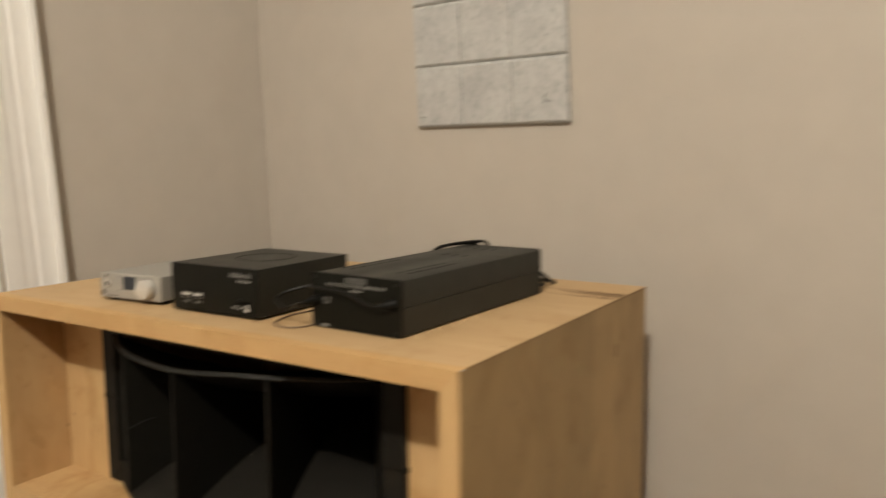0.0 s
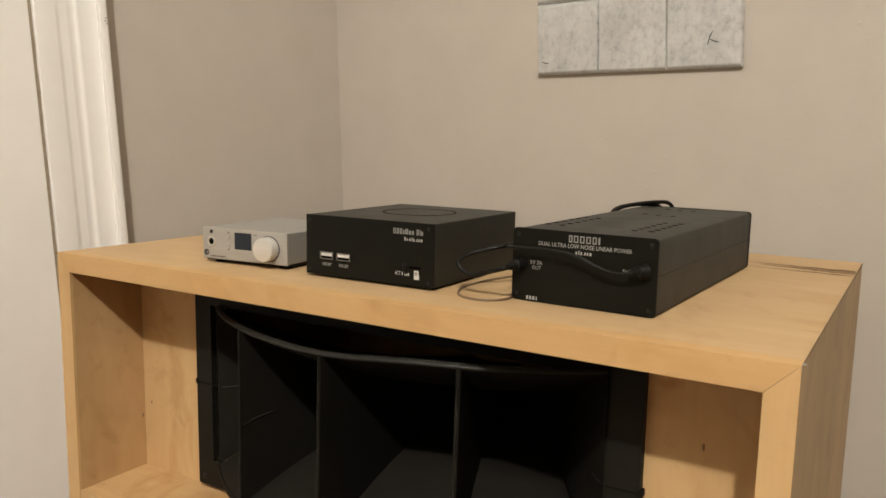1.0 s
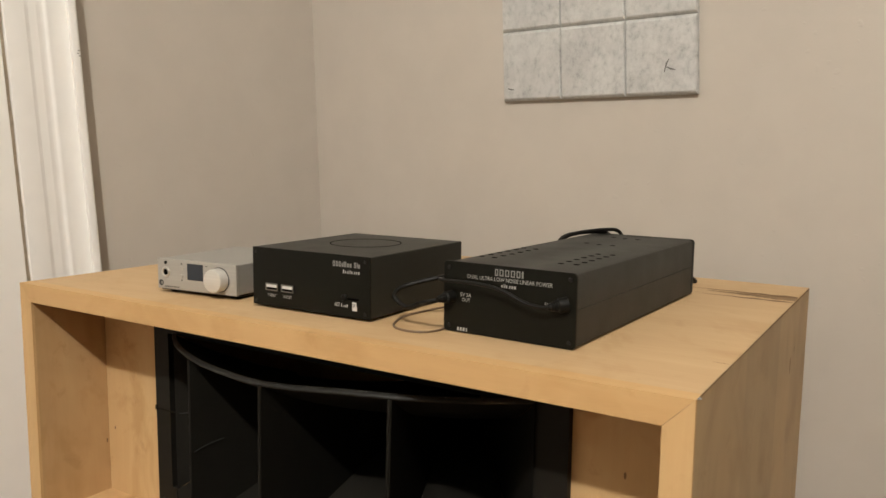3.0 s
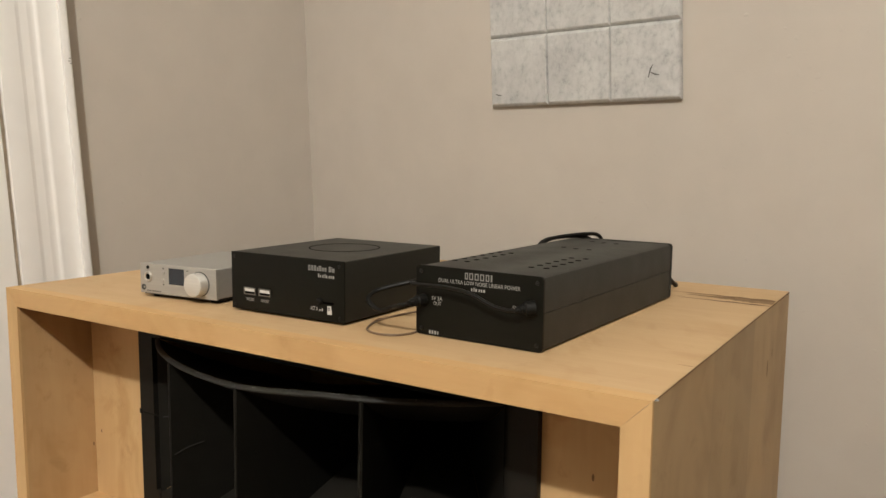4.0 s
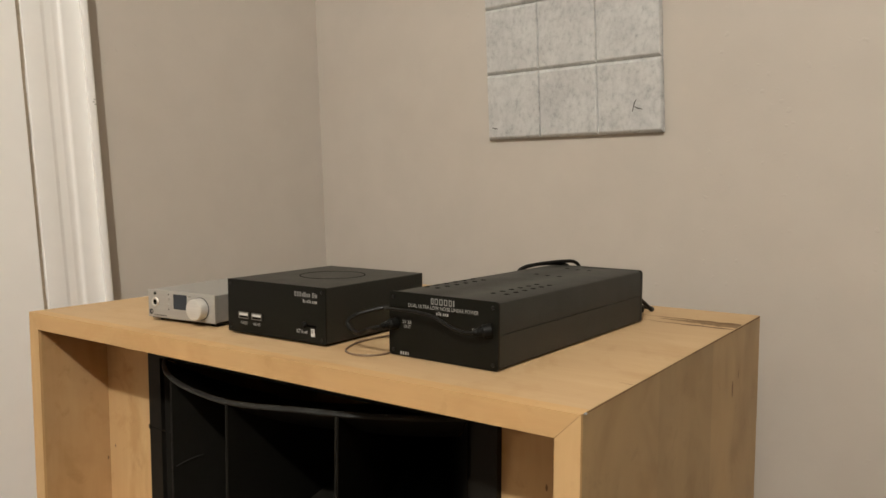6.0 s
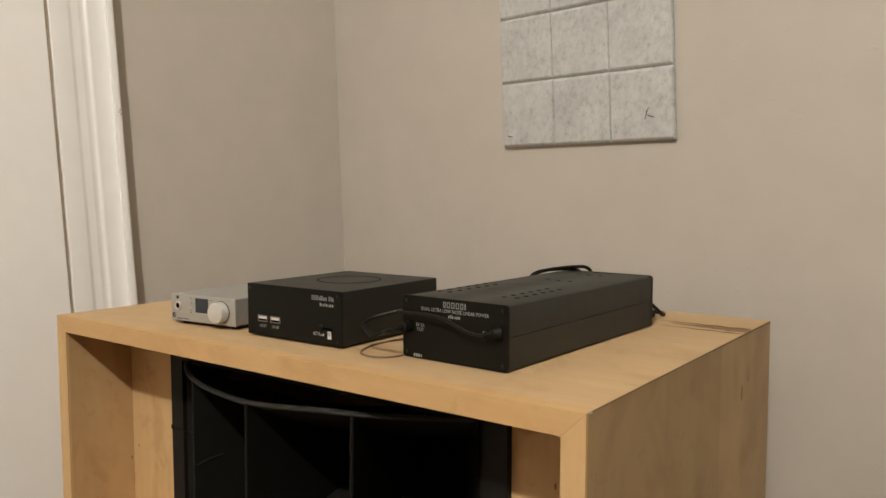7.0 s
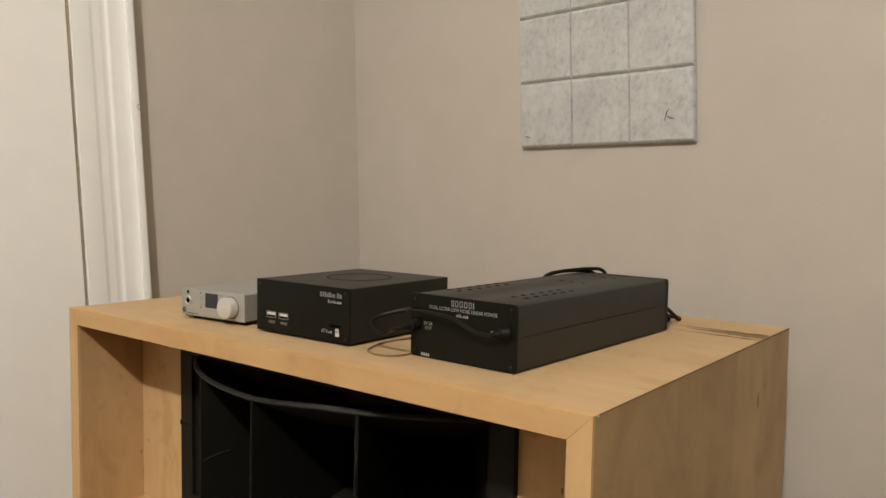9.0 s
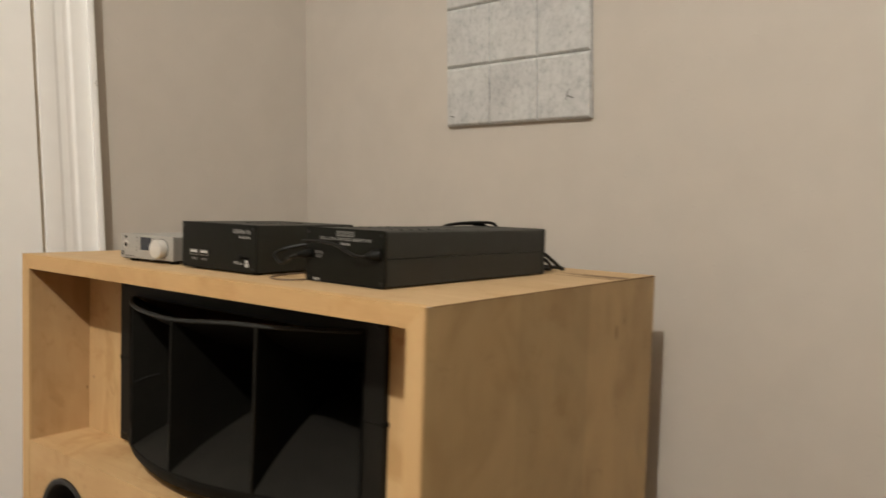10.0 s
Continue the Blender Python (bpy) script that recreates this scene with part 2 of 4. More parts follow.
def box(x0, y0, z0, x1, y1, z1, bevel=0.0, seg=2, bm=None):
    b = bmesh.new()
    bmesh.ops.create_cube(b, size=1, matrix=Matrix.Translation(((x0 + x1) / 2, (y0 + y1) / 2, (z0 + z1) / 2)) @ Matrix.Diagonal((x1 - x0, y1 - y0, z1 - z0, 1)))
    if bevel:
        bmesh.ops.bevel(b, geom=b.edges[:], offset=bevel, segments=seg, profile=0.5, affect="EDGES")
    if bm is None:
        return b
    me = bpy.data.meshes.new("tmp")
    b.to_mesh(me)
    b.free()
    bm.from_mesh(me)
    bpy.data.meshes.remove(me)
    return bm


def prism(profile, axis, a, b, bevel=0.0):
    """A closed 2D profile drawn out along an axis from a to b. Profile pairs are the other two axes in order."""
    bm = bmesh.new()
    put = {"x": lambda p, s: (s, p[0], p[1]), "y": lambda p, s: (p[0], s, p[1]), "z": lambda p, s: (p[0], p[1], s)}[axis]
    v0 = [bm.verts.new(put(p, a)) for p in profile]
    v1 = [bm.verts.new(put(p, b)) for p in profile]
    bm.faces.new(v0)
    bm.faces.new(v1[::-1])
    n = len(profile)
    for i in range(n):
        bm.faces.new((v0[i], v0[(i + 1) % n], v1[(i + 1) % n], v1[i]))
    if bevel:
        bmesh.ops.recalc_face_normals(bm, faces=bm.faces[:])
        bmesh.ops.bevel(bm, geom=bm.edges[:], offset=bevel, segments=2, profile=0.5, affect="EDGES")
    return bm


def turned(profile, axis_m, steps=28):
    """Revolves (radius, height) pairs about the z axis of axis_m; a closed solid where it starts and ends at radius 0."""
    bm = bmesh.new()
    rings = []
    for r, h in profile:
        if r < 1e-6:
            rings.append([bm.verts.new(axis_m @ Vector((0, 0, h)))])
        else:
            rings.append([bm.verts.new(axis_m @ Vector((r * math.cos(2 * math.pi * i / steps), r * math.sin(2 * math.pi * i / steps), h))) for i in range(steps)])
    for a, b in zip(rings, rings[1:]):
        for i in range(steps):
            j = (i + 1) % steps
            if len(a) == 1 and len(b) == 1:
                continue
            if len(a) == 1:
                bm.faces.new((a[0], b[i], b[j]))
            elif len(b) == 1:
                bm.faces.new((a[i], a[j], b[0]))
            else:
                bm.faces.new((a[i], a[j], b[j], b[i]))
    return bm


FRONT = Matrix.Rotation(radians(90), 4, "X")  # z of a turned piece points to the front (-y)


def facing(x, y, z):
    return Matrix.Translation((x, y, z)) @ FRONT


def smooth_path(pts, n=10):
    """Catmull-Rom through the points."""
    P = [Vector(p) for p in pts]
    P = [2 * P[0] - P[1], *P, 2 * P[-1] - P[-2]]
    out = []
    for i in range(1, len(P) - 2):
        a, b, c, d = P[i - 1:i + 3]
        for k in range(n):
            s = k / n
            out.append(0.5 * ((2 * b) + (c - a) * s + (2 * a - 5 * b + 4 * c - d) * s * s + (3 * b - a - 3 * c + d) * s ** 3))
    return [*out, P[-2]]


def tube(pts, radius, steps=10):
    bm = bmesh.new()
    line = smooth_path(pts)
    rings = []
    up = Vector((0.1, 0.2, 1)).normalized()
    for i, p in enumerate(line):
        d = (line[min(i + 1, len(line) - 1)] - line[max(i - 1, 0)]).normalized()
        side = d.cross(up).normalized() if abs(d.dot(up)) < 0.98 else d.cross(Vector((1, 0, 0))).normalized()
        top = side.cross(d)
        rings.append([bm.verts.new(p + radius * (math.cos(2 * math.pi * k / steps) * side + math.sin(2 * math.pi * k / steps) * top)) for k in range(steps)])
    for a, b in zip(rings, rings[1:]):
        best = min(range(steps), key=lambda s: (a[0].co - b[s].co).length)
        for k in range(steps):
            bm.faces.new((a[k], a[(k + 1) % steps], b[(k + 1 + best) % steps], b[(k + best) % steps]))
    bm.faces.new(rings[0][::-1])
    bm.faces.new(rings[-1])
    return bm


def lettering(name, words, x0, x1, z0, z1, y, material, parent):
    """Printed words on a front face, fitted between x0..x1 and z0..z1."""
    cu = bpy.data.curves.new(name, "FONT")
    cu.body, cu.extrude, cu.resolution_u = words, 0.0, 2
    tmp = bpy.data.objects.new("tmp", cu)
    scene.collection.objects.link(tmp)
    me = bpy.data.meshes.new_from_object(tmp.evaluated_get(bpy.context.evaluated_depsgraph_get()))
    bpy.data.objects.remove(tmp)
    co = [v.co.copy() for v in me.vertices]
    ax, bx = min(c.x for c in co), max(c.x for c in co)
    ay, by = min(c.y for c in co), max(c.y for c in co)
    for v, c in zip(me.vertices, co):
        v.co = (x0 + (c.x - ax) / (bx - ax) * (x1 - x0), y, z0 + (c.y - ay) / (by - ay) * (z1 - z0))
    me.materials.clear()
    me.materials.append(material)
    ob = new(name, me)
    ob.parent = parent
    return ob


def bars(name, widths, x0, x1, z0, z1, y, material, parent):
    """A row of plain printed bars in place of a name; widths: (width, height share), negative for a gap."""
    total = sum(abs(w) for w, _ in widths)
    bm, x = bmesh.new(), x0
    for w, h in widths:
        step = abs(w) / total * (x1 - x0)
        if w > 0:
            vs = [bm.verts.new(c) for c in ((x, y, z0), (x + step * 0.72, y, z0), (x + step * 0.72, y, z0 + (z1 - z0) * h), (x, y, z0 + (z1 - z0) * h))]
            bm.faces.new(vs)
        x += step
    return part(name, bm, material, parent)


def blocks(name, widths, x0, x1, z0, z1, y, material, parent, stroke=0.2):
    """A name as a row of hollow plain blocks; widths: (width, height share, hollow), negative for a gap."""
    total = sum(abs(w[0]) for w in widths)
    bm, x, th = bmesh.new(), x0, stroke * (z1 - z0)
    for w, h, hollow in widths:
        step = abs(w) / total * (x1 - x0)
        if w > 0:
            a, b, c, d = x, x + step * 0.72, z0, z0 + (z1 - z0) * h
            for p0, p1, q0, q1 in ((a, a + th, c, d), (b - th, b, c, d), (a + th, b - th, d - th, d), (a + th, b - th, c, c + th)) if hollow else ((a, b, c, d),):
                bm.faces.new([bm.verts.new(k) for k in ((p0, y, q0), (p1, y, q0), (p1, y, q1), (p0, y, q1))])
        x += step
    return part(name, bm, material, parent)


# ---- the room: turned a few degrees against the cabinet, and the old house leans a little ----
TURN = radians(-6.6)
ALONG, INTO, CORNER = Vector((math.cos(TURN), math.sin(TURN), 0)), Vector((-math.sin(TURN), math.cos(TURN), 0)), Vector((-0.183, 0.6983, 0))


def room(bm, lean_u=-0.050, lean_v=0.0):
    """From room terms (along the north wall, towards it, up) into the world."""
    for v in bm.verts:
        dz = v.co.z - 1.1
        v.co = CORNER + ALONG * (v.co.x + lean_u * dz) + INTO * (v.co.y + lean_v * dz) + Vector((0, 0, v.co.z))
    return bm


RIGHT_U, NEAR_V, HIGH, D0 = 6.0, -5.0, 3.05, -0.5665
solo("floor", room(box(-0.4, NEAR_V - 0.2, -0.05, RIGHT_U + 0.3, 0.3, 0.0)), FLOOR_WOOD, "plain oak floor under the cabinet", "floor", "structure")
solo("ceiling", room(box(-0.4, NEAR_V - 0.2, HIGH, RIGHT_U + 0.3, 0.3, HIGH + 0.06)), CEILING, "plain white painted ceiling", "ceiling", "structure")
solo("wall_north", room(box(-0.12, 0.0, -0.04, RIGHT_U + 0.2, 0.12, HIGH)), GREIGE, "greige painted plaster wall with faint roller texture", "wall", "structure")
bm = box(-0.12, D0 - 0.001, -0.04, 0.0, 0.0, HIGH)
box(-0.12, -1.40, 2.06, 0.0, D0 - 0.001, HIGH, bm=bm)
box(-0.12, NEAR_V, -0.04, 0.0, -1.40, HIGH, bm=bm)
solo("wall_west", room(bm), GREIGE, "greige painted plaster wall beside a white door casing", "wall", "structure")
solo("wall_east", room(box(RIGHT_U, NEAR_V, -0.04, RIGHT_U + 0.12, 0.0, HIGH)), GREIGE, "greige painted plaster wall", "wall", "structure")
solo("wall_south", room(box(-0.12, NEAR_V - 0.12, -0.04, RIGHT_U + 0.12, NEAR_V, HIGH)), GREIGE, "greige painted plaster wall", "wall", "structure")

# painted-over caulk in the wall corner, uneven
rng = random.Random(21)
bm, rows_ = bmesh.new(), []
wob = 0.0
for i in range(150):
    wob = 0.75 * wob + rng.uniform(-0.0009, 0.0009)
    z = 0.6 + 0.014 * i
    rows_.append([bm.verts.new(c) for c in ((0.0002, -0.0016 - wob, z), (0.0004, -0.0004, z), (0.0014 + 0.6 * wob, -0.0002, z), (-0.002, 0.002, z))])
for a, b in zip(rows_, rows_[1:]):
    for k in range(4):
        bm.faces.new((a[k], a[(k + 1) % 4], b[(k + 1) % 4], b[k]))
solo("corner_caulk", room(bm), GREIGE, "greige painted caulk bead in the wall corner", "caulk", "structure", smooth=True)

# door casing: a moulded profile, thick on its outer edge, with runs of old paint
C0, C1, CX, M0 = -0.5575, -0.4613, 0.0005, -0.5468
prof = [(CX, C0), (CX + 0.0125, C0), (CX + 0.0140, C0 + 0.0009)]
for d, share in ((0.0150, .25), (0.0144, .265), (0.0122, .295), (0.0119, .31), (0.0122, .40), (0.0120, .42), (0.0106, .45), (0.0105, .495), (0.0112, .510), (0.0132, .545), (0.0134, .56), (0.0132, .58), (0.0127, .62), (0.0127, .70), (0.0130, .80),
                 (0.0136, .838), (0.0242, .872), (0.0262, .882), (0.0268, .895), (0.0270, .975), (0.0262, .99)):
    prof.append((CX + d, M0 + 0.1008 * share - 0.6 * d))
prof += [(CX + 0.0245, C1), (CX, C1)]
casing = solo("door_casing", room(prism(prof, "z", 0.0, 2.14), -0.05, -0.032), WHITE, "white painted moulded wooden door casing, old thick paint", "door casing", "structure", smooth=True)
door = thing("door_1", Matrix(), "white painted closed door beside its casing", "door", "", "structure")
part("slab", room(box(-0.034, -1.395, 0.006, 0.0110, C0 - 0.0050, 2.055, 0.0012), -0.05, -0.032), WHITE_DOOR, door)
rng = random.Random(4)
bm = bmesh.new()
zs = [0.5 + 0.012 * i for i in range(125)]
wob = [0.0]
for z in zs:
    wob.append(0.8 * wob[-1] + rng.uniform(-0.0006, 0.0006))
vl = [bm.verts.new((0.0082, C0 - 0.0056, z)) for w, z in zip(wob, zs)]
vr = [bm.verts.new((0.0100 + 0.5 * w, C0 - 0.0004 + w, z)) for w, z in zip(wob, zs)]
for i in range(len(zs) - 1):
    bm.faces.new((vl[i], vr[i], vr[i + 1], vl[i + 1]))
bmesh.ops.solidify(bm, geom=bm.faces[:], thickness=0.0005)
solo("caulk_line", room(bm, -0.05, -0.032), GAP, "cracked brown caulk line between door and casing", "caulk", "structure")

for i, (v, z) in enumerate(((-0.4648, 1.3850), (-0.4662, 1.3810), (-0.4640, 1.3775))):
    part("paint_chip", room(box(0.0274, v - 0.0018, z - 0.0008, 0.0277, v + 0.0014, z + 0.0006, 0.0001), -0.05, -0.032), INK_DIM, casing, "small grey chip in the paint")

# acoustic panel: three columns of felt tiles with bevelled edges
panel = thing("acoustic_panel", Matrix(), "pale grey marbled felt acoustic wall panel with grooved squares", "acoustic panel")
PX, PZ, PW, PH, ROWS_P = 0.4445, 1.3262, 0.1033, 0.1055, 5
part("backing", room(box(PX + 0.001, -0.0045, PZ + 0.001, PX + 3 * PW - 0.001, -0.0002, PZ + ROWS_P * PH)), felt("felt_backing"), panel)
FELT = felt("grey_felt")
for row in range(ROWS_P):
    for col in range(3):
        x0, x1 = PX + col * PW, PX + (col + 1) * PW
        z0, z1 = PZ + row * PH, PZ + (row + 1) * PH
        yb, yf = -0.0050, -0.0105
        bm = bmesh.new()
        rings = []
        for y, dx, dz in ((yb, 0.0002, 0.0002), (yb - 0.0012, 0.0003, 0.0003), (yf + 0.0010, 0.0014, 0.0032), (yf, 0.0030, 0.0052)):
            rings.append([bm.verts.new(c) for c in ((x0 + dx, y, z0 + dz), (x1 - dx, y, z0 + dz), (x1 - dx, y, z1 - dz), (x0 + dx, y, z1 - dz))])
        for a, b in zip(rings, rings[1:]):
            for i in range(4):
                bm.faces.new((a[i], a[(i + 1) % 4], b[(i + 1) % 4], b[i]))
        bm.faces.new(rings[-1])
        bm.faces.new(rings[0][::-1])
        part("tile", room(bm), FELT, panel)
TEAR = plain("dark_felt_tear", (0.11, 0.105, 0.098), 0.95)
for pts in (((0.7090, 1.3570), (0.7125, 1.3690), (0.7160, 1.3745)), ((0.7125, 1.3640), (0.7185, 1.3610), (0.7250, 1.3597)), ((0.4540, 1.3456), (0.4600, 1.3440), (0.4660, 1.3434))):
    bm, vs = bmesh.new(), []
    for i, (x, z) in enumerate(pts):
        w = (0.0006, 0.0011, 0.0004)[i]
        q = pts[min(i + 1, 2)], pts[max(i - 1, 0)]
        dx, dz = q[0][0] - q[1][0], q[0][1] - q[1][1]
        n = math.hypot(dx, dz)
        vs.append((bm.verts.new((x - w * dz / n, -0.0108, z + w * dx / n)), bm.verts.new((x + w * dz / n, -0.0108, z - w * dx / n))))
    for a, b in zip(vs, vs[1:]):
        bm.faces.new((a[0], b[0], b[1], a[1]))
    part("tear", room(bm), TEAR, panel, "dark torn mark in the felt")

# ---- loudspeaker cabinet ----
X0, X1, TOP, T, DEEP = -0.0035, 0.7190, 1.100, 0.0197, 0.4850
REC, SHELF = 0.0865, 0.8395
cab = thing("speaker_cabinet", Matrix(), "clear-finished maple plywood loudspeaker cabinet with mitred corners and open horn bay", "speaker cabinet")
g = 0.00014
LIP = 0.0140


def lipping(profile, deep=LIP):
    """Solid front lipping with a square front."""
    cx, cz = sum(q[0] for q in profile) / len(profile), sum(q[1] for q in profile) / len(profile)
    bm, loops = bmesh.new(), []
    for y, d in ((deep, 0.0), (0.0, 0.0)):
        loops.append([bm.verts.new((q[0] + math.copysign(min(d, abs(cx - q[0])), cx - q[0]), y, q[1] + math.copysign(min(d, abs(cz - q[1])), cz - q[1]))) for q in profile])
    for a, b in zip(loops, loops[1:]):
        for i in range(4):
            bm.faces.new((a[i], a[(i + 1) % 4], b[(i + 1) % 4], b[i]))
    bm.faces.new(loops[0])
    bm.faces.new(loops[-1][::-1])
    return bm


TOP_PROF = [(X0 + g, TOP), (X1 - g, TOP), (X1 - T - g, TOP - T), (X0 + T + g, TOP - T)]
LEFT_PROF = [(X0, TOP - g), (X0, 0.0), (X0 + T, 0.0), (X0 + T, TOP - T - g)]
RIGHT_PROF = [(X1, TOP - g), (X1, 0.0), (X1 - T, 0.0), (X1 - T, TOP - T - g)]
part("top_panel", prism(TOP_PROF, "y", LIP, DEEP, 0.0004), MAPLE_X, cab)
part("side_panel", prism(LEFT_PROF, "y", 0.0032, DEEP, 0.0004), MAPLE_LEFT, cab)
part("side_panel", prism(RIGHT_PROF, "y", 0.0032, DEEP, 0.0004), MAPLE_SIDE_SHADED, cab)
part("front_lipping", lipping(TOP_PROF), LIP_X, cab, "honey-coloured solid maple lipping")
part("front_lipping", lipping(LEFT_PROF, 0.0030), LIP_Z, cab, "honey-coloured solid maple lipping")
part("front_lipping", lipping(RIGHT_PROF, 0.0030), LIP_Z, cab, "honey-coloured solid maple lipping")
rng = random.Random(11)
bm, vs = bmesh.new(), []
for i in range(60):
    y = 0.010 + (DEEP - 0.012) * i / 59
    wide = (0.00035 + 0.0008 * max(0.0, y - 0.22) / 0.25) * rng.uniform(0.55, 1.25)
    vs.append((bm.verts.new((X1 + 0.0003, y, TOP - 0.0004)), bm.verts.new((X1 + 0.0003, y, TOP - 0.0006 - wide))))
for a, b in zip(vs, vs[1:]):
    bm.faces.new((a[0], b[0], b[1], a[1]))
part("joint_line", bm, CRACK, cab, "dark open joint between top and side")
part("splinter", prism([(X1 - 0.001, TOP - 0.0012), (X1 + 0.0022, TOP - 0.0004), (X1 + 0.0006, TOP + 0.0006)], "y", 0.004, 0.0062), INK_DIM, cab, "pale chipped splinter at the corner")
part("shelf", box(X0 + T, 0.0185, SHELF - 0.018, X1 - T, DEEP - 0.02, SHELF, 0.0004), MAPLE_SHELF, cab)
part("bottom_panel", box(X0 + T, 0.0185, 0.02, X1 - T, DEEP - 0.02, 0.038), MAPLE_X, cab)
part("back_panel", box(X0 + T, DEEP - 0.019, 0.02, X1 - T, DEEP - 0.001, TOP - T), MAPLE_IN, cab)


def holed_plate(x0, x1, z0, z1, y0, y1, hole):
    """A plate with one opening; hole: its outline points (x, z), matched to the rectangle's rim."""
    bm = bmesh.new()
    cx, cz = sum(p[0] for p in hole) / len(hole), sum(p[1] for p in hole) / len(hole)
    def rim(px, pz):
        dx, dz = px - cx, pz - cz
        s = min((x1 - cx) / dx if dx > 1e-9 else 1e9, (x0 - cx) / dx if dx < -1e-9 else 1e9, (z1 - cz) / dz if dz > 1e-9 else 1e9, (z0 - cz) / dz if dz < -1e-9 else 1e9)
        return cx + s * dx, cz + s * dz
    hole = sorted(hole, key=lambda p: math.atan2(p[1] - cz, p[0] - cx))
    loops = []
    for y in (y0, y1):
        hi = [bm.verts.new((p[0], y, p[1])) for p in hole]
        ho = [bm.verts.new((q[0], y, q[1])) for q in (rim(*p) for p in hole)]
        loops.append((hi, ho))
        n = len(hole)
        for i in range(n):
            bm.faces.new((hi[i], hi[(i + 1) % n], ho[(i + 1) % n], ho[i]))
    (a, b), (c, d) = loops
    for i in range(len(hole)):
        j = (i + 1) % len(hole)
        bm.faces.new((a[i], a[j], c[j], c[i]))
        bm.faces.new((b[i], b[j], d[j], d[i]))
    return bm


def corner_angles(cx, cz, x0, x1, z0, z1, n=40):
    an = [2 * math.pi * i / n for i in range(n)]
    return sorted(an + [math.atan2(z - cz, x - cx) % (2 * math.pi) for x in (x0, x1) for z in (z0, z1)])


PCX, PCZ, PR = 0.120, 0.747, 0.0615
fx0, fx1, fz0, fz1 = X0 + T + 0.0003, X1 - T - 0.0003, 0.02, SHELF
hole = [(PCX + 0.054 * math.cos(a), PCZ + 0.054 * math.sin(a)) for a in corner_angles(PCX, PCZ, fx0, fx1, fz0, fz1)]
part("front_panel", holed_plate(fx0, fx1, fz0, fz1, 0.0005, 0.0183, hole), MAPLE_SHELF, cab)
HX0, HX1, HZ0, HZ1 = 0.1155, 0.6060, 0.8450, 1.0720
HC, HZC = 0.3645, 0.9605
bx0, bx1, bz0, bz1 = X0 + T + 0.0003, X1 - T - 0.0003, SHELF + 0.0002, TOP - T - 0.0002


def rect_hole(x0, x1, z0, z1, outer):
    cx, cz = (x0 + x1) / 2, (z0 + z1) / 2
    pts = []
    an = sorted([math.atan2(z - cz, x - cx) for x in (x0, x1) for z in (z0, z1)] + [math.atan2(z - cz, x - cx) for x in outer[:2] for z in outer[2:]])
    for a in an:
        c, s = math.cos(a), math.sin(a)
        k = min((x1 - cx) / abs(c) if abs(c) > 1e-9 else 1e9, (z1 - cz) / abs(s) if abs(s) > 1e-9 else 1e9)
        pts.append((cx + k * c, cz + k * s))
    return pts


part("baffle", holed_plate(bx0, bx1, bz0, bz1, REC, REC + 0.018, rect_hole(0.134, 0.580, 0.868, 1.053, (bx0, bx1, bz0, bz1))), MAPLE_IN, cab)
port = part("port_tube", turned([(0.054, -0.12), (0.054, 0.0), (PR, 0.0005), (PR, 0.0035), (PR - 0.002, 0.0048), (0.0545, 0.0030), (0.0515, -0.002), (0.0505, -0.12), (0.0, -0.12), (0.0, -0.121), (0.054, -0.121), (0.054, -0.12)], facing(PCX, 0, PCZ), 48), PORT, cab, "black flared bass port", True)
for pts in (((0.600, 0.4105, 0.0003), (0.640, 0.4090, 0.0028), (0.680, 0.4078, 0.0056), (0.7178, 0.4064, 0.0080)),
            ((0.625, 0.3775, 0.0003), (0.660, 0.3760, 0.0030), (0.690, 0.3748, 0.0042), (0.7180, 0.3738, 0.0030)),
            ((0.560, 0.3840, 0.0002), (0.585, 0.3835, 0.0024), (0.606, 0.3828, 0.0012), (0.632, 0.3824, 0.0002)),
            ((0.706, 0.0953, 0.0002), (0.712, 0.0950, 0.0006), (0.7175, 0.0947, 0.0009))):
    bm = bmesh.new()
    line = smooth_path([(x, y, w) for x, y, w in pts], 6)
    vs = [(bm.verts.new((q.x, q.y - q.z * (0.7 + 0.3 * math.sin(190 * q.x)), TOP + 0.0002)), bm.verts.new((q.x, q.y + q.z * (0.7 + 0.3 * math.cos(240 * q.x)), TOP + 0.0002))) for q in line]
    for a, b in zip(vs, vs[1:]):
        bm.faces.new((a[0], b[0], b[1], a[1]))
    part("grain_crack", bm, CRACK, cab, "dark split along the grain")
bm = bmesh.new()
rng = random.Random(5)
vs = []
for i in range(26):
    x = 0.628 + 0.0905 * i / 25
    wide = 0.0005 + 0.0125 * (i / 25) ** 0.8
    mid = 0.4000 - 0.006 * i / 25
    vs.append((bm.verts.new((x, mid - wide * rng.uniform(0.7, 1.2), TOP + 0.0001)), bm.verts.new((x, mid + wide * rng.uniform(0.7, 1.1), TOP + 0.0001))))
for a, b in zip(vs, vs[1:]):
    bm.faces.new((a[0], b[0], b[1], a[1]))
part("grain_stain", bm, STAIN, cab, "brown stain along the split grain")
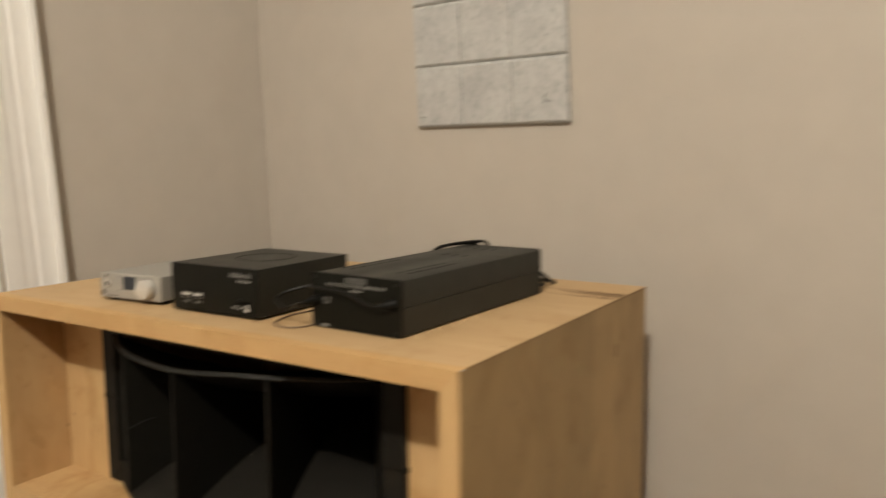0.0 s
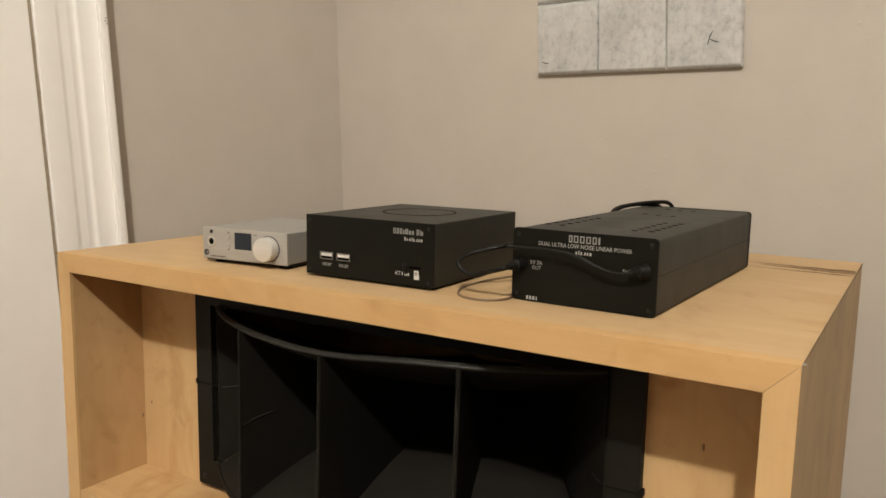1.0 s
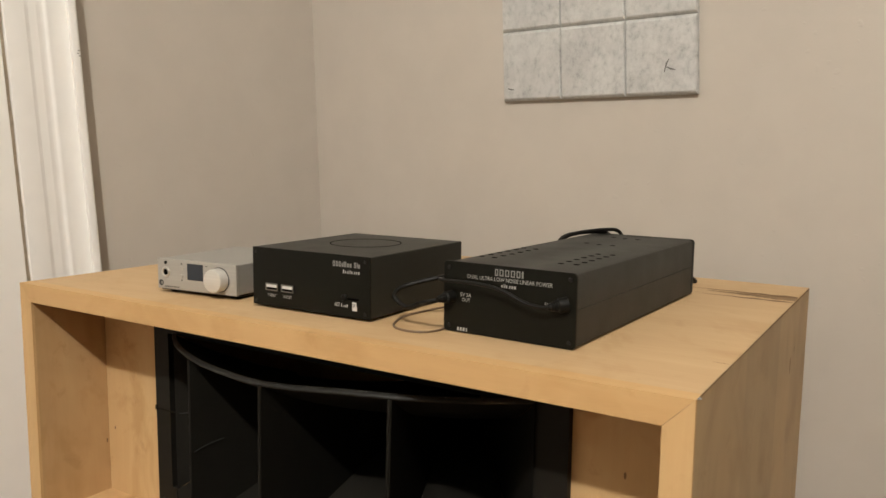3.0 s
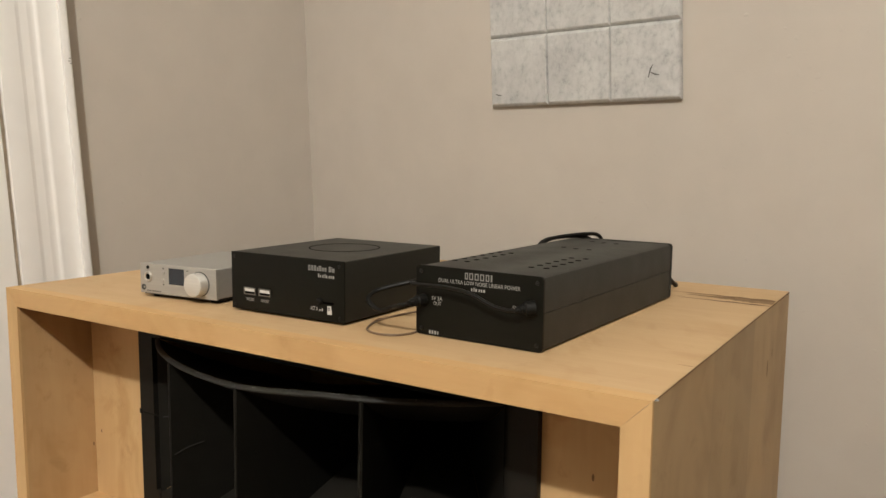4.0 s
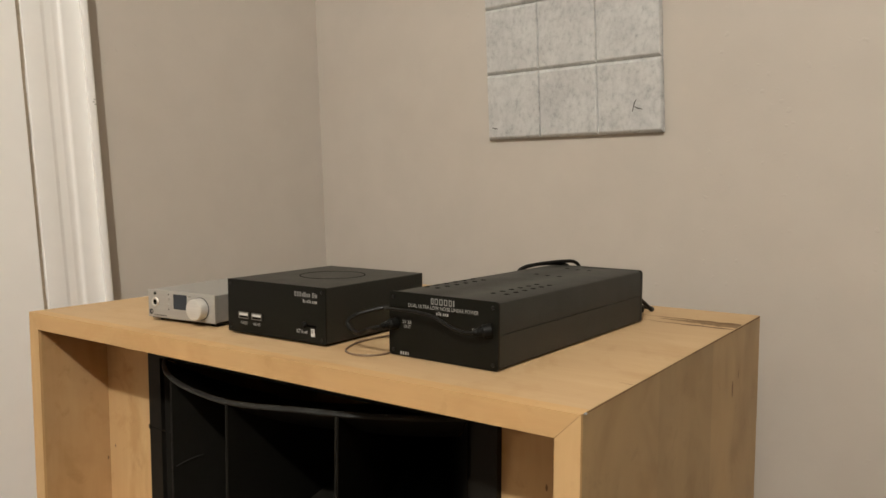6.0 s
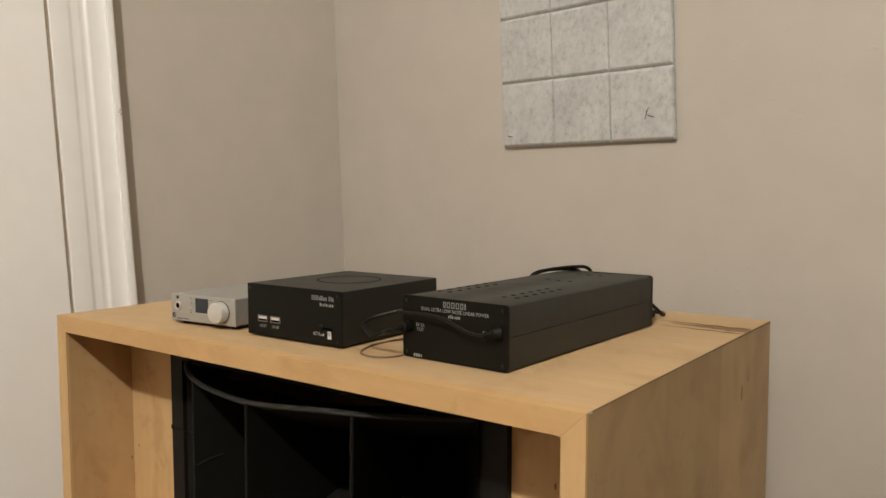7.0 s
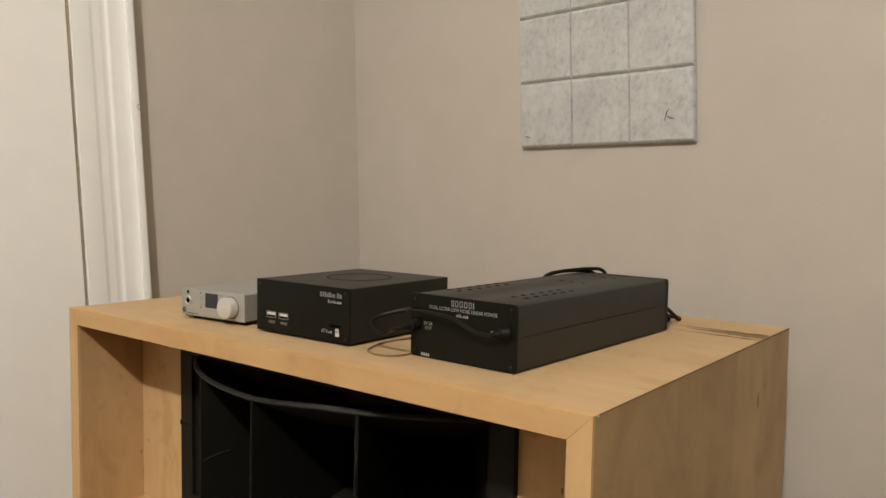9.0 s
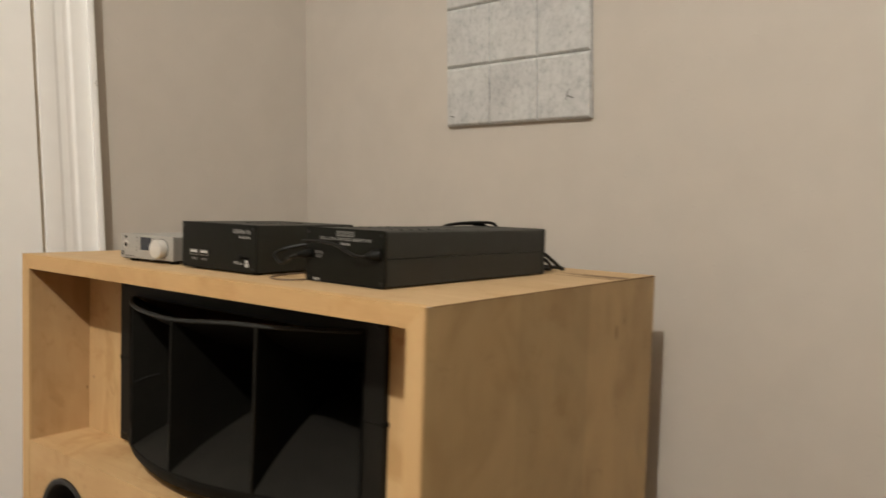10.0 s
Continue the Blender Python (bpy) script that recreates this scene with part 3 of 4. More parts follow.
for m, a, b in ((pose(X0 + T + 0.0003, 0.0835, 0.9000, 0, 90), 0.0026, 0.0011), (pose(0.0290, REC - 0.0003, 0.9175, 90), 0.0011, 0.0022), (pose(0.6492, REC - 0.0003, 1.0055, 90), 0.0011, 0.0030),
                (pose(X1 + 0.0003, 0.3730, 1.0365, 0, 90), 0.0090, 0.0028),
                (pose(X1 + 0.0003, 0.3950, 1.0480, 0, 90), 0.0045, 0.0014)):
    bm = bmesh.new()
    bmesh.ops.create_circle(bm, cap_ends=True, radius=1, segments=14, matrix=m @ Matrix.Diagonal((a, b, 1, 1)))
    part("knot", bm, KNOT, cab, "small brown knot")

# ---- radial horn with four cells ----
horn = thing("horn", Matrix(), "satin black cast radial horn with vertical vanes in cabinet bay", "horn speaker")
R, APEX = 0.338, 0.338
END = math.asin(0.213 / R)


def half_height(r):
    return 0.014 + 0.0716 * (r / R) ** 2.75


def lift(theta):
    """The upper half of the casting sits a few millimetres higher past the middle vane."""
    k = min(1.0, max(0.0, (theta + 0.06) / 0.32))
    return 0.0052 * k * k * (3 - 2 * k)


def at(theta, r, z):
    z += lift(theta) * max(0.0, (z - HZC) / 0.0875)
    return Vector((HC + r * math.sin(theta), APEX - r * math.cos(theta), z))


flange_out = (HX0, HX1, HZ0, HZ1)
part("flange", holed_plate(HX0, HX1, HZ0, HZ1, REC - 0.0075, REC - 0.0002, rect_hole(0.1385, HC + 0.2115, HZC - 0.087, HZC + 0.087, flange_out)), HORN_LIT, horn)
NT, NR = 28, 14
angs = [-END + 2 * END * i / NT for i in range(NT + 1)]
rads = [0.05 + (R - 0.05) * i / NR for i in range(NR + 1)]
for sign in (1, -1):
    bm = bmesh.new()
    grid = [[bm.verts.new(at(a, r, HZC + sign * half_height(r))) for r in rads] for a in angs]
    edge = [bm.verts.new(at(a, R, HZC + sign * (half_height(R) + 0.003))) for a in angs]
    for i in range(NT):
        for j in range(NR):
            bm.faces.new((grid[i][j], grid[i + 1][j], grid[i + 1][j + 1], grid[i][j + 1]))
        bm.faces.new((grid[i][NR], grid[i + 1][NR], edge[i + 1], edge[i]))
    part("shell_half", bm, HORN if sign > 0 else HORN_LIT, horn, "" if sign > 0 else "black horn floor toned lighter for its lit look", smooth=True)
    bm = bmesh.new()
    back = [R - 0.0005, R - 0.02, R - 0.05, R - 0.09, R - 0.13]
    outer = [[bm.verts.new(at(a, r, HZC + sign * (half_height(r) + 0.0034))) for r in back] for a in angs]
    for i in range(NT):
        for j in range(len(back) - 1):
            bm.faces.new((outer[i][j], outer[i + 1][j], outer[i + 1][j + 1], outer[i][j + 1]))
    part("shell_back", bm, FLAT_BLACK, horn, "flat black horn back", smooth=True)
    # rounded lip along the mouth
    bm = bmesh.new()
    h = half_height(R)
    prof = [(R - 0.003, h - 0.0004), (R - 0.0003, h - 0.0004), (R + 0.0010, h + 0.0005), (R + 0.0012, h + 0.0016), (R + 0.0006, h + 0.0028), (R - 0.0008, h + 0.0036), (R - 0.0030, h + 0.0040), (R - 0.0040, h + 0.0030)]
    if sign < 0:
        prof = [(R - 0.003, h - 0.0005), (R + 0.0015, h + 0.0004), (R + 0.0022, h + 0.0040), (R - 0.0005, h + 0.0110), (R - 0.006, h + 0.0183), (R - 0.016, h + 0.0183), (R - 0.010, h + 0.004)]
    fine = [-END + 2 * END * i / 110 for i in range(111)]
    rows_ = [[bm.verts.new(at(a, r, HZC + sign * z + 0.0002 * math.sin(47 * a) * math.sin(19 * a + 1) + 0.00008 * math.sin(131 * a))) for r, z in prof] for a in fine]
    n = len(prof)
    for a, b in zip(rows_, rows_[1:]):
        for k in range(n):
            bm.faces.new((a[k], a[(k + 1) % n], b[(k + 1) % n], b[k]))
    bm.faces.new(rows_[0])
    bm.faces.new(rows_[-1][::-1])
    part("mouth_lip", bm, HORN_WORN if sign > 0 else HORN, horn, "dusty worn black lip" if sign > 0 else "", True)
rng = random.Random(33)
bm = bmesh.new()
for i in range(420):
    # loose grey dust on the upper lip, thickest between the middle and outer vanes
    a = rng.gauss(0.27, 0.10) if i < 260 else rng.uniform(-0.55, 0.40)
    size = rng.uniform(0.0002, 0.0005) * (1.5 if i < 40 else 1.0)
    lie = rng.uniform(-0.0030, 0.0006)
    c = at(a, R + lie, HZC + half_height(R) + 0.0039 - 0.0009 * max(0.0, lie / 0.0006 + 1))
    tip = [bm.verts.new(c + size * Vector((rng.uniform(-1, 1), rng.uniform(-1, 1), rng.uniform(-0.5, 0.9)))) for k in range(4)]
    for f in ((0, 1, 2), (0, 1, 3), (1, 2, 3), (0, 2, 3)):
        bm.faces.new([tip[k] for k in f])
tagged(part("dust", bm, DUST, horn, "pale grey dust along the upper lip"), kind="stuff")
for sign in (1, -1):
    bm = bmesh.new()
    vs = [[bm.verts.new(at(sign * (END + 0.002), r, HZC + s * half_height(r))) for s in (-1, 0, 1)] for r in rads]
    for a, b in zip(vs, vs[1:]):
        for k in range(2):
            bm.faces.new((a[k], b[k], b[k + 1], a[k + 1]))
    part("end_wall", bm, HORN_LIT, horn)
bm = bmesh.new()
vs = [[bm.verts.new(at(a, 0.0502, HZC + s * half_height(0.05))) for s in (-1, 1)] for a in angs]
for a, b in zip(vs, vs[1:]):
    bm.faces.new((a[0], b[0], b[1], a[1]))
part("throat", bm, VENT, horn)
VANES = [math.asin(x / R) for x in (-0.1235, -0.0068, 0.1145)]
for k, turn in enumerate(VANES):
    bm = bmesh.new()
    cols = []
    radii = [0.10 + (R + 0.0015 - 0.10) * i / 12 for i in range(13)]
    for r in radii:
        w = 0.0011 + 0.0008 * (r - 0.10) / (R - 0.10)
        d = w / r
        hh = half_height(min(r, R)) + 0.001
        cols.append([bm.verts.new(at(turn + s * d - 0.009 * (z < 0), r, HZC + z * hh)) for s, z in ((-1, -1), (1, -1), (1, 1), (-1, 1))])
    for a, b in zip(cols, cols[1:]):
        for i in range(4):
            bm.faces.new((a[i], a[(i + 1) % 4], b[(i + 1) % 4], b[i]))
    bm.faces.new(cols[0][::-1])
    bm.faces.new(cols[-1])
    vane = part("vane", bm, HORN, horn)
    bead = tube([at(turn - 0.009 * (14 - i) / 14 + 0.0022 * math.sin(2.3 * i + k) * (i % 7 > 0), R + 0.0015, HZC + half_height(R) * (i - 7) / 7) for i in range(15)], 0.0010, 8)
    part("edge_bead", bead, HORN_LIT, vane, "", True)
for x, s in ((HX0, 1), (HX1, -1)):
    bm = box(min(x - s * 0.001, x + s * 0.032), REC - 0.0083, HZC - 0.0007, max(x - s * 0.001, x + s * 0.032), REC - 0.0072, HZC + 0.0005, 0.0002)
    box(min(x - s * 0.0022, x + s * 0.003), REC - 0.008, HZC - 0.003, max(x - s * 0.0022, x + s * 0.003), REC - 0.0002, HZC + 0.003, 0.001, bm=bm)
    part("casting_seam", bm, HORN, horn)
    line = [at(-s * (END + 0.0005), r, HZC) for r in (R - 0.004, R - 0.014, R - 0.026)]
    part("casting_seam", tube(line, 0.0007, 6), HORN_WORN, horn)
part("scratch", tube([at(VANES[0] + 0.006, R - 0.001, HZC - 0.0055), at(VANES[0] + 0.0075, R - 0.014, HZC - 0.0005), at(VANES[0] + 0.009, R - 0.030, HZC + 0.0025)], 0.0004, 6), HORN_WORN, horn, "pale scratch on a vane")
for x in (HX0 + 0.010, HX1 - 0.010):
    for z in (HZ0 + 0.010, HZ1 - 0.010):
        part("screw", turned([(0, -0.001), (0.0035, 0), (0.0032, 0.0012), (0.0015, 0.002), (0, 0.002)], facing(x, REC - 0.0075, z), 12), HORN_WORN, horn)

# ---- silver headphone amplifier ----
dac = thing("headphone_amplifier", pose(0.1622, 0.0508, TOP, 0, 0, 5.7), "small silver aluminium headphone amplifier with round volume knob and dark display", "amplifier")
part("front_plate", box(0, 0, 0.0042, 0.1035, 0.0035, 0.0352, 0.0006), SILVER, dac)
part("case", box(0.0006, 0.0037, 0.0045, 0.1029, 0.120, 0.0348, 0.0012), SILVER_SIDE, dac)
part("base_strip", box(0.001, 0.004, 0.0025, 0.1025, 0.119, 0.0044, 0.0005), RUBBER, dac)
for x in (0.012, 0.091):
    for y in (0.014, 0.108):
        part("foot", turned([(0, 0), (0.0058, 0), (0.0062, 0.001), (0.006, 0.0028), (0, 0.0028)], Matrix.Translation((x, y, 0)), 16), RUBBER, dac)
part("knob_recess", turned([(0, 0.0001), (0.0124, 0.0001), (0.0124, 0.0005), (0, 0.0005)], facing(0.0825, 0.0, 0.0190), 36), DARK_INK, dac)
part("knob", turned([(0, 0.0006), (0.0116, 0.0006), (0.0116, 0.0015), (0.0115, 0.0098), (0.0110, 0.0106), (0.0103, 0.0108), (0, 0.0107)], facing(0.0825, 0.0, 0.0190), 48), KNOB, dac, "bright silver turned knob", True)
part("display", box(0.0405, -0.0003, 0.0155, 0.0612, 0.0008, 0.0320, 0.0002), SCREEN, dac)
jack = part("headphone_jack", turned([(0.0031, -0.004), (0.0031, 0.0006), (0.0036, 0.0013), (0.0050, 0.0012), (0.0056, 0.0004), (0.0056, -0.0002), (0.0031, -0.004)], facing(0.0116, 0, 0.0214), 24), CHROME, dac, "chrome ring", True)
part("jack_hole", turned([(0, 0.0002), (0.0031, 0.0002), (0.0031, 0.0004), (0, 0.0004)], facing(0.0116, 0, 0.0214), 20), VENT, jack)
part("power_button", turned([(0, 0.0), (0.0018, 0.0), (0.0018, 0.0006), (0.0012, 0.0009), (0, 0.0009)], facing(0.0114, 0, 0.0312), 14), RUBBER, dac)
for z in (0.0268, 0.0188):
    part("button", turned([(0, 0.0), (0.0021, 0.0), (0.0021, 0.0009), (0.0016, 0.0013), (0, 0.0013)], facing(0.0331, 0, z), 16), SILVER, dac)
for z in (0.0312, 0.0146):
    part("arrow_print", turned([(0, 0.0002), (0.0009, 0.0002), (0.0009, 0.0003), (0, 0.0003)], facing(0.0331, 0, z), 8), DARK_INK, dac)
part("maker_mark", turned([(0, 0.0002), (0.0031, 0.0002), (0.0031, 0.0004), (0, 0.0004)], facing(0.0050, 0, 0.0102), 20), DARK_INK, dac)
bm = box(0.0052, -0.0007, 0.0105, 0.0074, -0.0003, 0.0112)
box(0.0052, -0.0007, 0.0092, 0.0070, -0.0003, 0.0099, bm=bm)
part("mark_bar", bm, SILVER, dac)
bars("small_print", [(.6, .8), (-.1, 1), (.5, 1), (-.1, 1), (.6, .8), (-.1, 1), (.7, 1)] * 4, 0.0095, 0.0295, 0.0062, 0.0078, -0.0002, DARK_INK, dac)
bars("small_print", [(1, .8)], 0.0640, 0.0690, 0.0306, 0.0314, -0.0002, DARK_INK, dac)

# ---- black network streamer ----
usb = thing("network_streamer", pose(0.2950, 0.0543, TOP, 0, 0, 1.1), "black steel network streamer box with two front sockets and white print", "streamer")
UW, UD, UH = 0.1362, 0.1560, 0.0562
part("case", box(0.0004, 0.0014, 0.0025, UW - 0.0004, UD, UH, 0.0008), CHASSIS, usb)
part("front_plate", box(0, 0, 0.0022, UW, 0.0013, UH + 0.0002, 0.0005), PLATE, usb)
for x in (0.016, UW - 0.016):
    for y in (0.016, UD - 0.016):
        part("foot", turned([(0, 0), (0.0055, 0), (0.006, 0.001), (0.0058, 0.0026), (0, 0.0026)], Matrix.Translation((x, y, 0)), 14), RUBBER, usb)
part("top_ring", turned([(0.0341, -0.0002), (0.0341, 0.0003), (0.0350, 0.0003), (0.0350, -0.0002), (0.0341, -0.0002)], Matrix.Translation((0.0680, 0.0850, UH)), 64), VENT, usb, "dark grooved ring in the lid")
for x in (0.0168, 0.0357):
    sock = part("usb_socket", holed_plate(x, x + 0.0148, 0.0170, 0.0238, -0.0012, 0.0, rect_hole(x + 0.0010, x + 0.0138, 0.0179, 0.0229, (x, x + 0.0148, 0.0170, 0.0238))), USB_STEEL, usb, "bright steel socket rim")
    part("socket_dark", box(x + 0.0009, -0.0003, 0.0178, x + 0.0139, -0.0001, 0.0230), VENT, sock)
    part("tongue", box(x + 0.0013, -0.0011, 0.0200, x + 0.0135, -0.0003, 0.0226, 0.0002), INK, sock)
lettering("print_wifi", "WIFI/BT", 0.0188, 0.0294, 0.0110, 0.0140, -0.0002, INK_DIM, usb)
lettering("print_wifi", "WIFI/BT", 0.0374, 0.0482, 0.0110, 0.0140, -0.0002, INK_DIM, usb)
blocks("maker_name", [(1.1, 1, 1), (1, 1, 1), (1, 1, 1), (.6, .72, 0), (.35, 1, 0), (.9, 1, 1), (.9, .72, 1), (.9, .72, 1), (-.6, 1, 0), (1, 1, 1), (.35, .95, 0), (.9, .72, 1)], 0.0958, 0.1262, 0.0460, 0.0507, -0.0002, INK_FAINT, usb, 0.19)
bars("maker_site", [(.8, 1), (-.2, 1), (.7, .7), (-.5, 1), (.8, .7), (-.2, 1), (.3, 1), (-.15, 1), (.3, 1), (-.15, 1), (.8, .7), (-.2, 1), (.2, .2), (-.2, 1), (.7, .7), (-.2, 1), (.8, .7), (-.2, 1), (1.1, .7)], 0.1070, 0.1256, 0.0405, 0.0438, -0.0002, INK_DIM, usb)
lettering("print_act", "ACT", 0.0978, 0.1034, 0.0108, 0.0142, -0.0002, INK, usb)
bars("print_bar", [(.4, 1), (-.7, 1), (.4, .5), (-.3, 1), (.5, .5), (-.2, 1), (.5, .8)], 0.1050, 0.1124, 0.0108, 0.0140, -0.0002, INK, usb)
card = part("card_symbol", prism([(0.1172, 0.0085), (0.1221, 0.0085), (0.1221, 0.0122), (0.1215, 0.0128), (0.1215, 0.0160), (0.1172, 0.0160)], "y", -0.0004, -0.0001), INK, usb)
bars("symbol_bar", [(1, 1), (-.4, 1), (1, 1), (-.4, 1), (1, 1)], 0.1181, 0.1205, 0.0118, 0.0150, -0.0006, DARK_INK, card)
part("card_slot", box(0.1122, -0.0004, 0.0176, 0.1240, 0.0, 0.0192, 0.0002), VENT, usb)
part("button", turned([(0, 0), (0.0030, 0), (0.0030, 0.0012), (0.0022, 0.0022), (0, 0.0024)], facing(0.1084, 0, 0.0192), 18), RUBBER, usb)
for x in (0.0045, UW - 0.0055):
    for z in (0.0062, UH - 0.0045):
        part("screw", turned([(0, 0), (0.0016, 0), (0.0014, 0.0006), (0.0005, 0.0008), (0, 0.0006)], facing(x, 0, z), 10), SCREW, usb)

# ---- black linear power supply ----
psu = thing("power_supply", pose(0.4965, 0.0705, TOP, 0, 0, -1.7), "long black aluminium linear power supply with vented lid and white print", "power supply")
SW, SD, SH = 0.1172, 0.2948, 0.0582
CH = CHASSIS
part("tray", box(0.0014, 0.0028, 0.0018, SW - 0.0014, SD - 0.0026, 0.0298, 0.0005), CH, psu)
prof = [(0.0014, 0.0302), (0.0014, SH - 0.0042), (0.0026, SH - 0.0018), (0.0052, SH - 0.0006), (0.0420, SH - 0.0004), (0.0445, SH - 0.0010), (0.0700, SH - 0.0010), (0.0725, SH - 0.0004),
        (SW - 0.0052, SH - 0.0006), (SW - 0.0026, SH - 0.0018), (SW - 0.0014, SH - 0.0042), (SW - 0.0014, 0.0302)]
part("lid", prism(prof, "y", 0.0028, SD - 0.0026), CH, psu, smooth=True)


def rounded_plate(x0, x1, z0, z1, y0, y1, r):
    pts = []
    for cx, cz, a0 in ((x1 - r, z1 - r, 0), (x0 + r, z1 - r, 90), (x0 + r, z0 + r, 180), (x1 - r, z0 + r, 270)):
        pts += [(cx + r * math.cos(radians(a0 + 22.5 * i)), cz + r * math.sin(radians(a0 + 22.5 * i))) for i in range(5)]
    return prism(pts, "y", y0, y1, 0.0003)


part("front_plate", rounded_plate(0, SW, 0.0006, SH, 0, 0.0026, 0.0035), PLATE, psu)
part("rear_plate", rounded_plate(0.0006, SW - 0.0004, 0.0006, SH + 0.0001, SD - 0.0026, SD, 0.0035), CHASSIS, psu)
for x in (0.016, SW - 0.016):
    for y in (0.022, SD - 0.022):
        part("foot", turned([(0, 0), (0.006, 0), (0.0058, 0.0019), (0, 0.0019)], Matrix.Translation((x, y, 0)), 14), RUBBER, psu)
vent = mesh_of("vent_hole", turned([(0, 0.0), (0.0025, 0.0), (0.0026, 0.0002), (0, 0.0002)], Matrix(), 14), VENT)


def vent_at(x, y, z):
    ob = new("vent_hole", vent)
    ob.parent, ob.location = psu, (x, y, z)


for i in range(6):
    for x, y in ((0.0097, 0.0428), (0.0228, 0.0420), (0.0830, 0.0442), (0.0958, 0.0460)):
        vent_at(x, y + 0.0151 * i, SH - 0.0005)
for x in (0.0398, 0.0527, 0.0667):
    for y in (0.1940, 0.2635):
        vent_at(x, y, SH - (0.0011 if 0.044 < x < 0.071 else 0.0005))
blocks("maker_name", [(.8, 1, 1), (1, 1, 1), (1, 1, 1), (1, 1, 1), (.9, 1, 1), (.4, 1, 0)], 0.0478, 0.0735, 0.0500, 0.0554, -0.0002, INK_FAINT, psu, 0.17)
lettering("print_line", "DUAL ULTRA LOW NOISE LINEAR POWER", 0.0226, 0.0977, 0.0456, 0.0488, -0.0002, INK_DIM, psu)
bars("maker_site", [(.8, .7), (-.2, 1), (.3, 1), (-.15, 1), (.3, 1), (-.15, 1), (.8, .7), (-.2, 1), (.2, .2), (-.2, 1), (.7, .7), (-.2, 1), (.8, .7), (-.2, 1), (1.1, .7)], 0.0537, 0.0672, 0.0411, 0.0443, -0.0002, INK_DIM, psu)
lettering("print_out", "5V 3A", 0.0160, 0.0262, 0.0302, 0.0334, -0.0002, INK_DIM, psu)
lettering("print_out", "OUT", 0.0176, 0.0253, 0.0262, 0.0292, -0.0002, INK_DIM, psu)
lettering("print_out", "5V", 0.0912, 0.0962, 0.0308, 0.0338, -0.0002, INK_DIM, psu)
bars("print_bar", [(.8, 1), (-.1, 1), (.8, 1), (-.1, 1), (.9, 1), (-.1, 1), (.5, 1)], 0.0133, 0.0231, 0.0018, 0.0048, -0.0002, INK_DIM, psu)
for x in (0.0052, SW - 0.0052):
    for z in (0.0054, SH - 0.0052):
        part("screw", turned([(0, 0), (0.0018, 0), (0.0016, 0.0008), (0.0007, 0.0010), (0, 0.0008)], facing(x, 0, z), 12), SCREW, psu)
PM = psu.matrix_world.copy()


def on_psu(x, y, z):
    return PM @ Vector((x, y, z))


# ---- cables ----
def cable(name, label, pts, radius, ends=(), cord=CORD):
    ob = thing(name, Matrix(), label, "cable", {"power_cable": "low-voltage power cables", "mains_cable": "mains cables behind the equipment"}.get(name, ""))
    part("cord", tube(pts, radius), cord, ob, smooth=True)
    for a, b, r in ends:
        a, b = Vector(a), Vector(b)
        m = Matrix.Translation(a) @ (b - a).to_track_quat("Z", "Y").to_matrix().to_4x4()
        L = (b - a).length
        prof = [(0, 0), (r, 0), (r, L * 0.45)]
        for i in range(4):
            h = L * (0.5 + 0.11 * i)
            prof += [(r * (0.86 - 0.09 * i), h), (r * (0.74 - 0.09 * i), h + L * 0.03), (r * (0.74 - 0.09 * i), h + L * 0.07)]
        prof += [(0.0019, L), (0, L)]
        part("plug", turned(prof, m, 18), RUBBER, ob, "moulded black rubber plug", True)
    return ob


left_plug = on_psu(0.0085, 0.0, 0.0295)
cable("power_cable", "black rubber power cable looping between the two black boxes", [
    on_psu(0.006, -0.013, 0.0285), on_psu(-0.004, -0.016, 0.0255), (0.479, 0.061, 1.1215), (0.465, 0.065, 1.1165), (0.4545, 0.067, 1.1185), (0.4475, 0.069, 1.1245), (0.449, 0.079, 1.1300),
    (0.461, 0.091, 1.1345), (0.475, 0.105, 1.1380), (0.483, 0.131, 1.1380), (0.485, 0.200, 1.130), (0.480, 0.290, 1.118), (0.465, 0.330, 1.106)], 0.0021, [(left_plug, on_psu(0.0045, -0.017, 0.0285), 0.0050)])
cable("power_cable", "black rubber power cable drooping across the power supply front", [
    on_psu(0.1000, -0.0090, 0.0325), on_psu(0.0925, -0.0090, 0.0316), on_psu(0.0813, -0.0090, 0.0328), on_psu(0.0721, -0.0090, 0.0358), on_psu(0.0628, -0.0090, 0.0395), on_psu(0.0533, -0.0090, 0.0419), on_psu(0.0437, -0.0090, 0.0431),
    on_psu(0.0291, -0.0085, 0.0437), on_psu(0.0141, -0.0080, 0.0433), on_psu(0.0020, -0.006, 0.0428),
    on_psu(-0.0050, 0.004, 0.0415), on_psu(-0.0056, 0.040, 0.036), on_psu(-0.0065, 0.090, 0.020), on_psu(-0.0065, 0.140, 0.0032), on_psu(-0.008, 0.200, 0.0026)],
    0.0016, [(on_psu(0.1105, 0.0, 0.0345), on_psu(0.0985, -0.0092, 0.0322), 0.0058)])
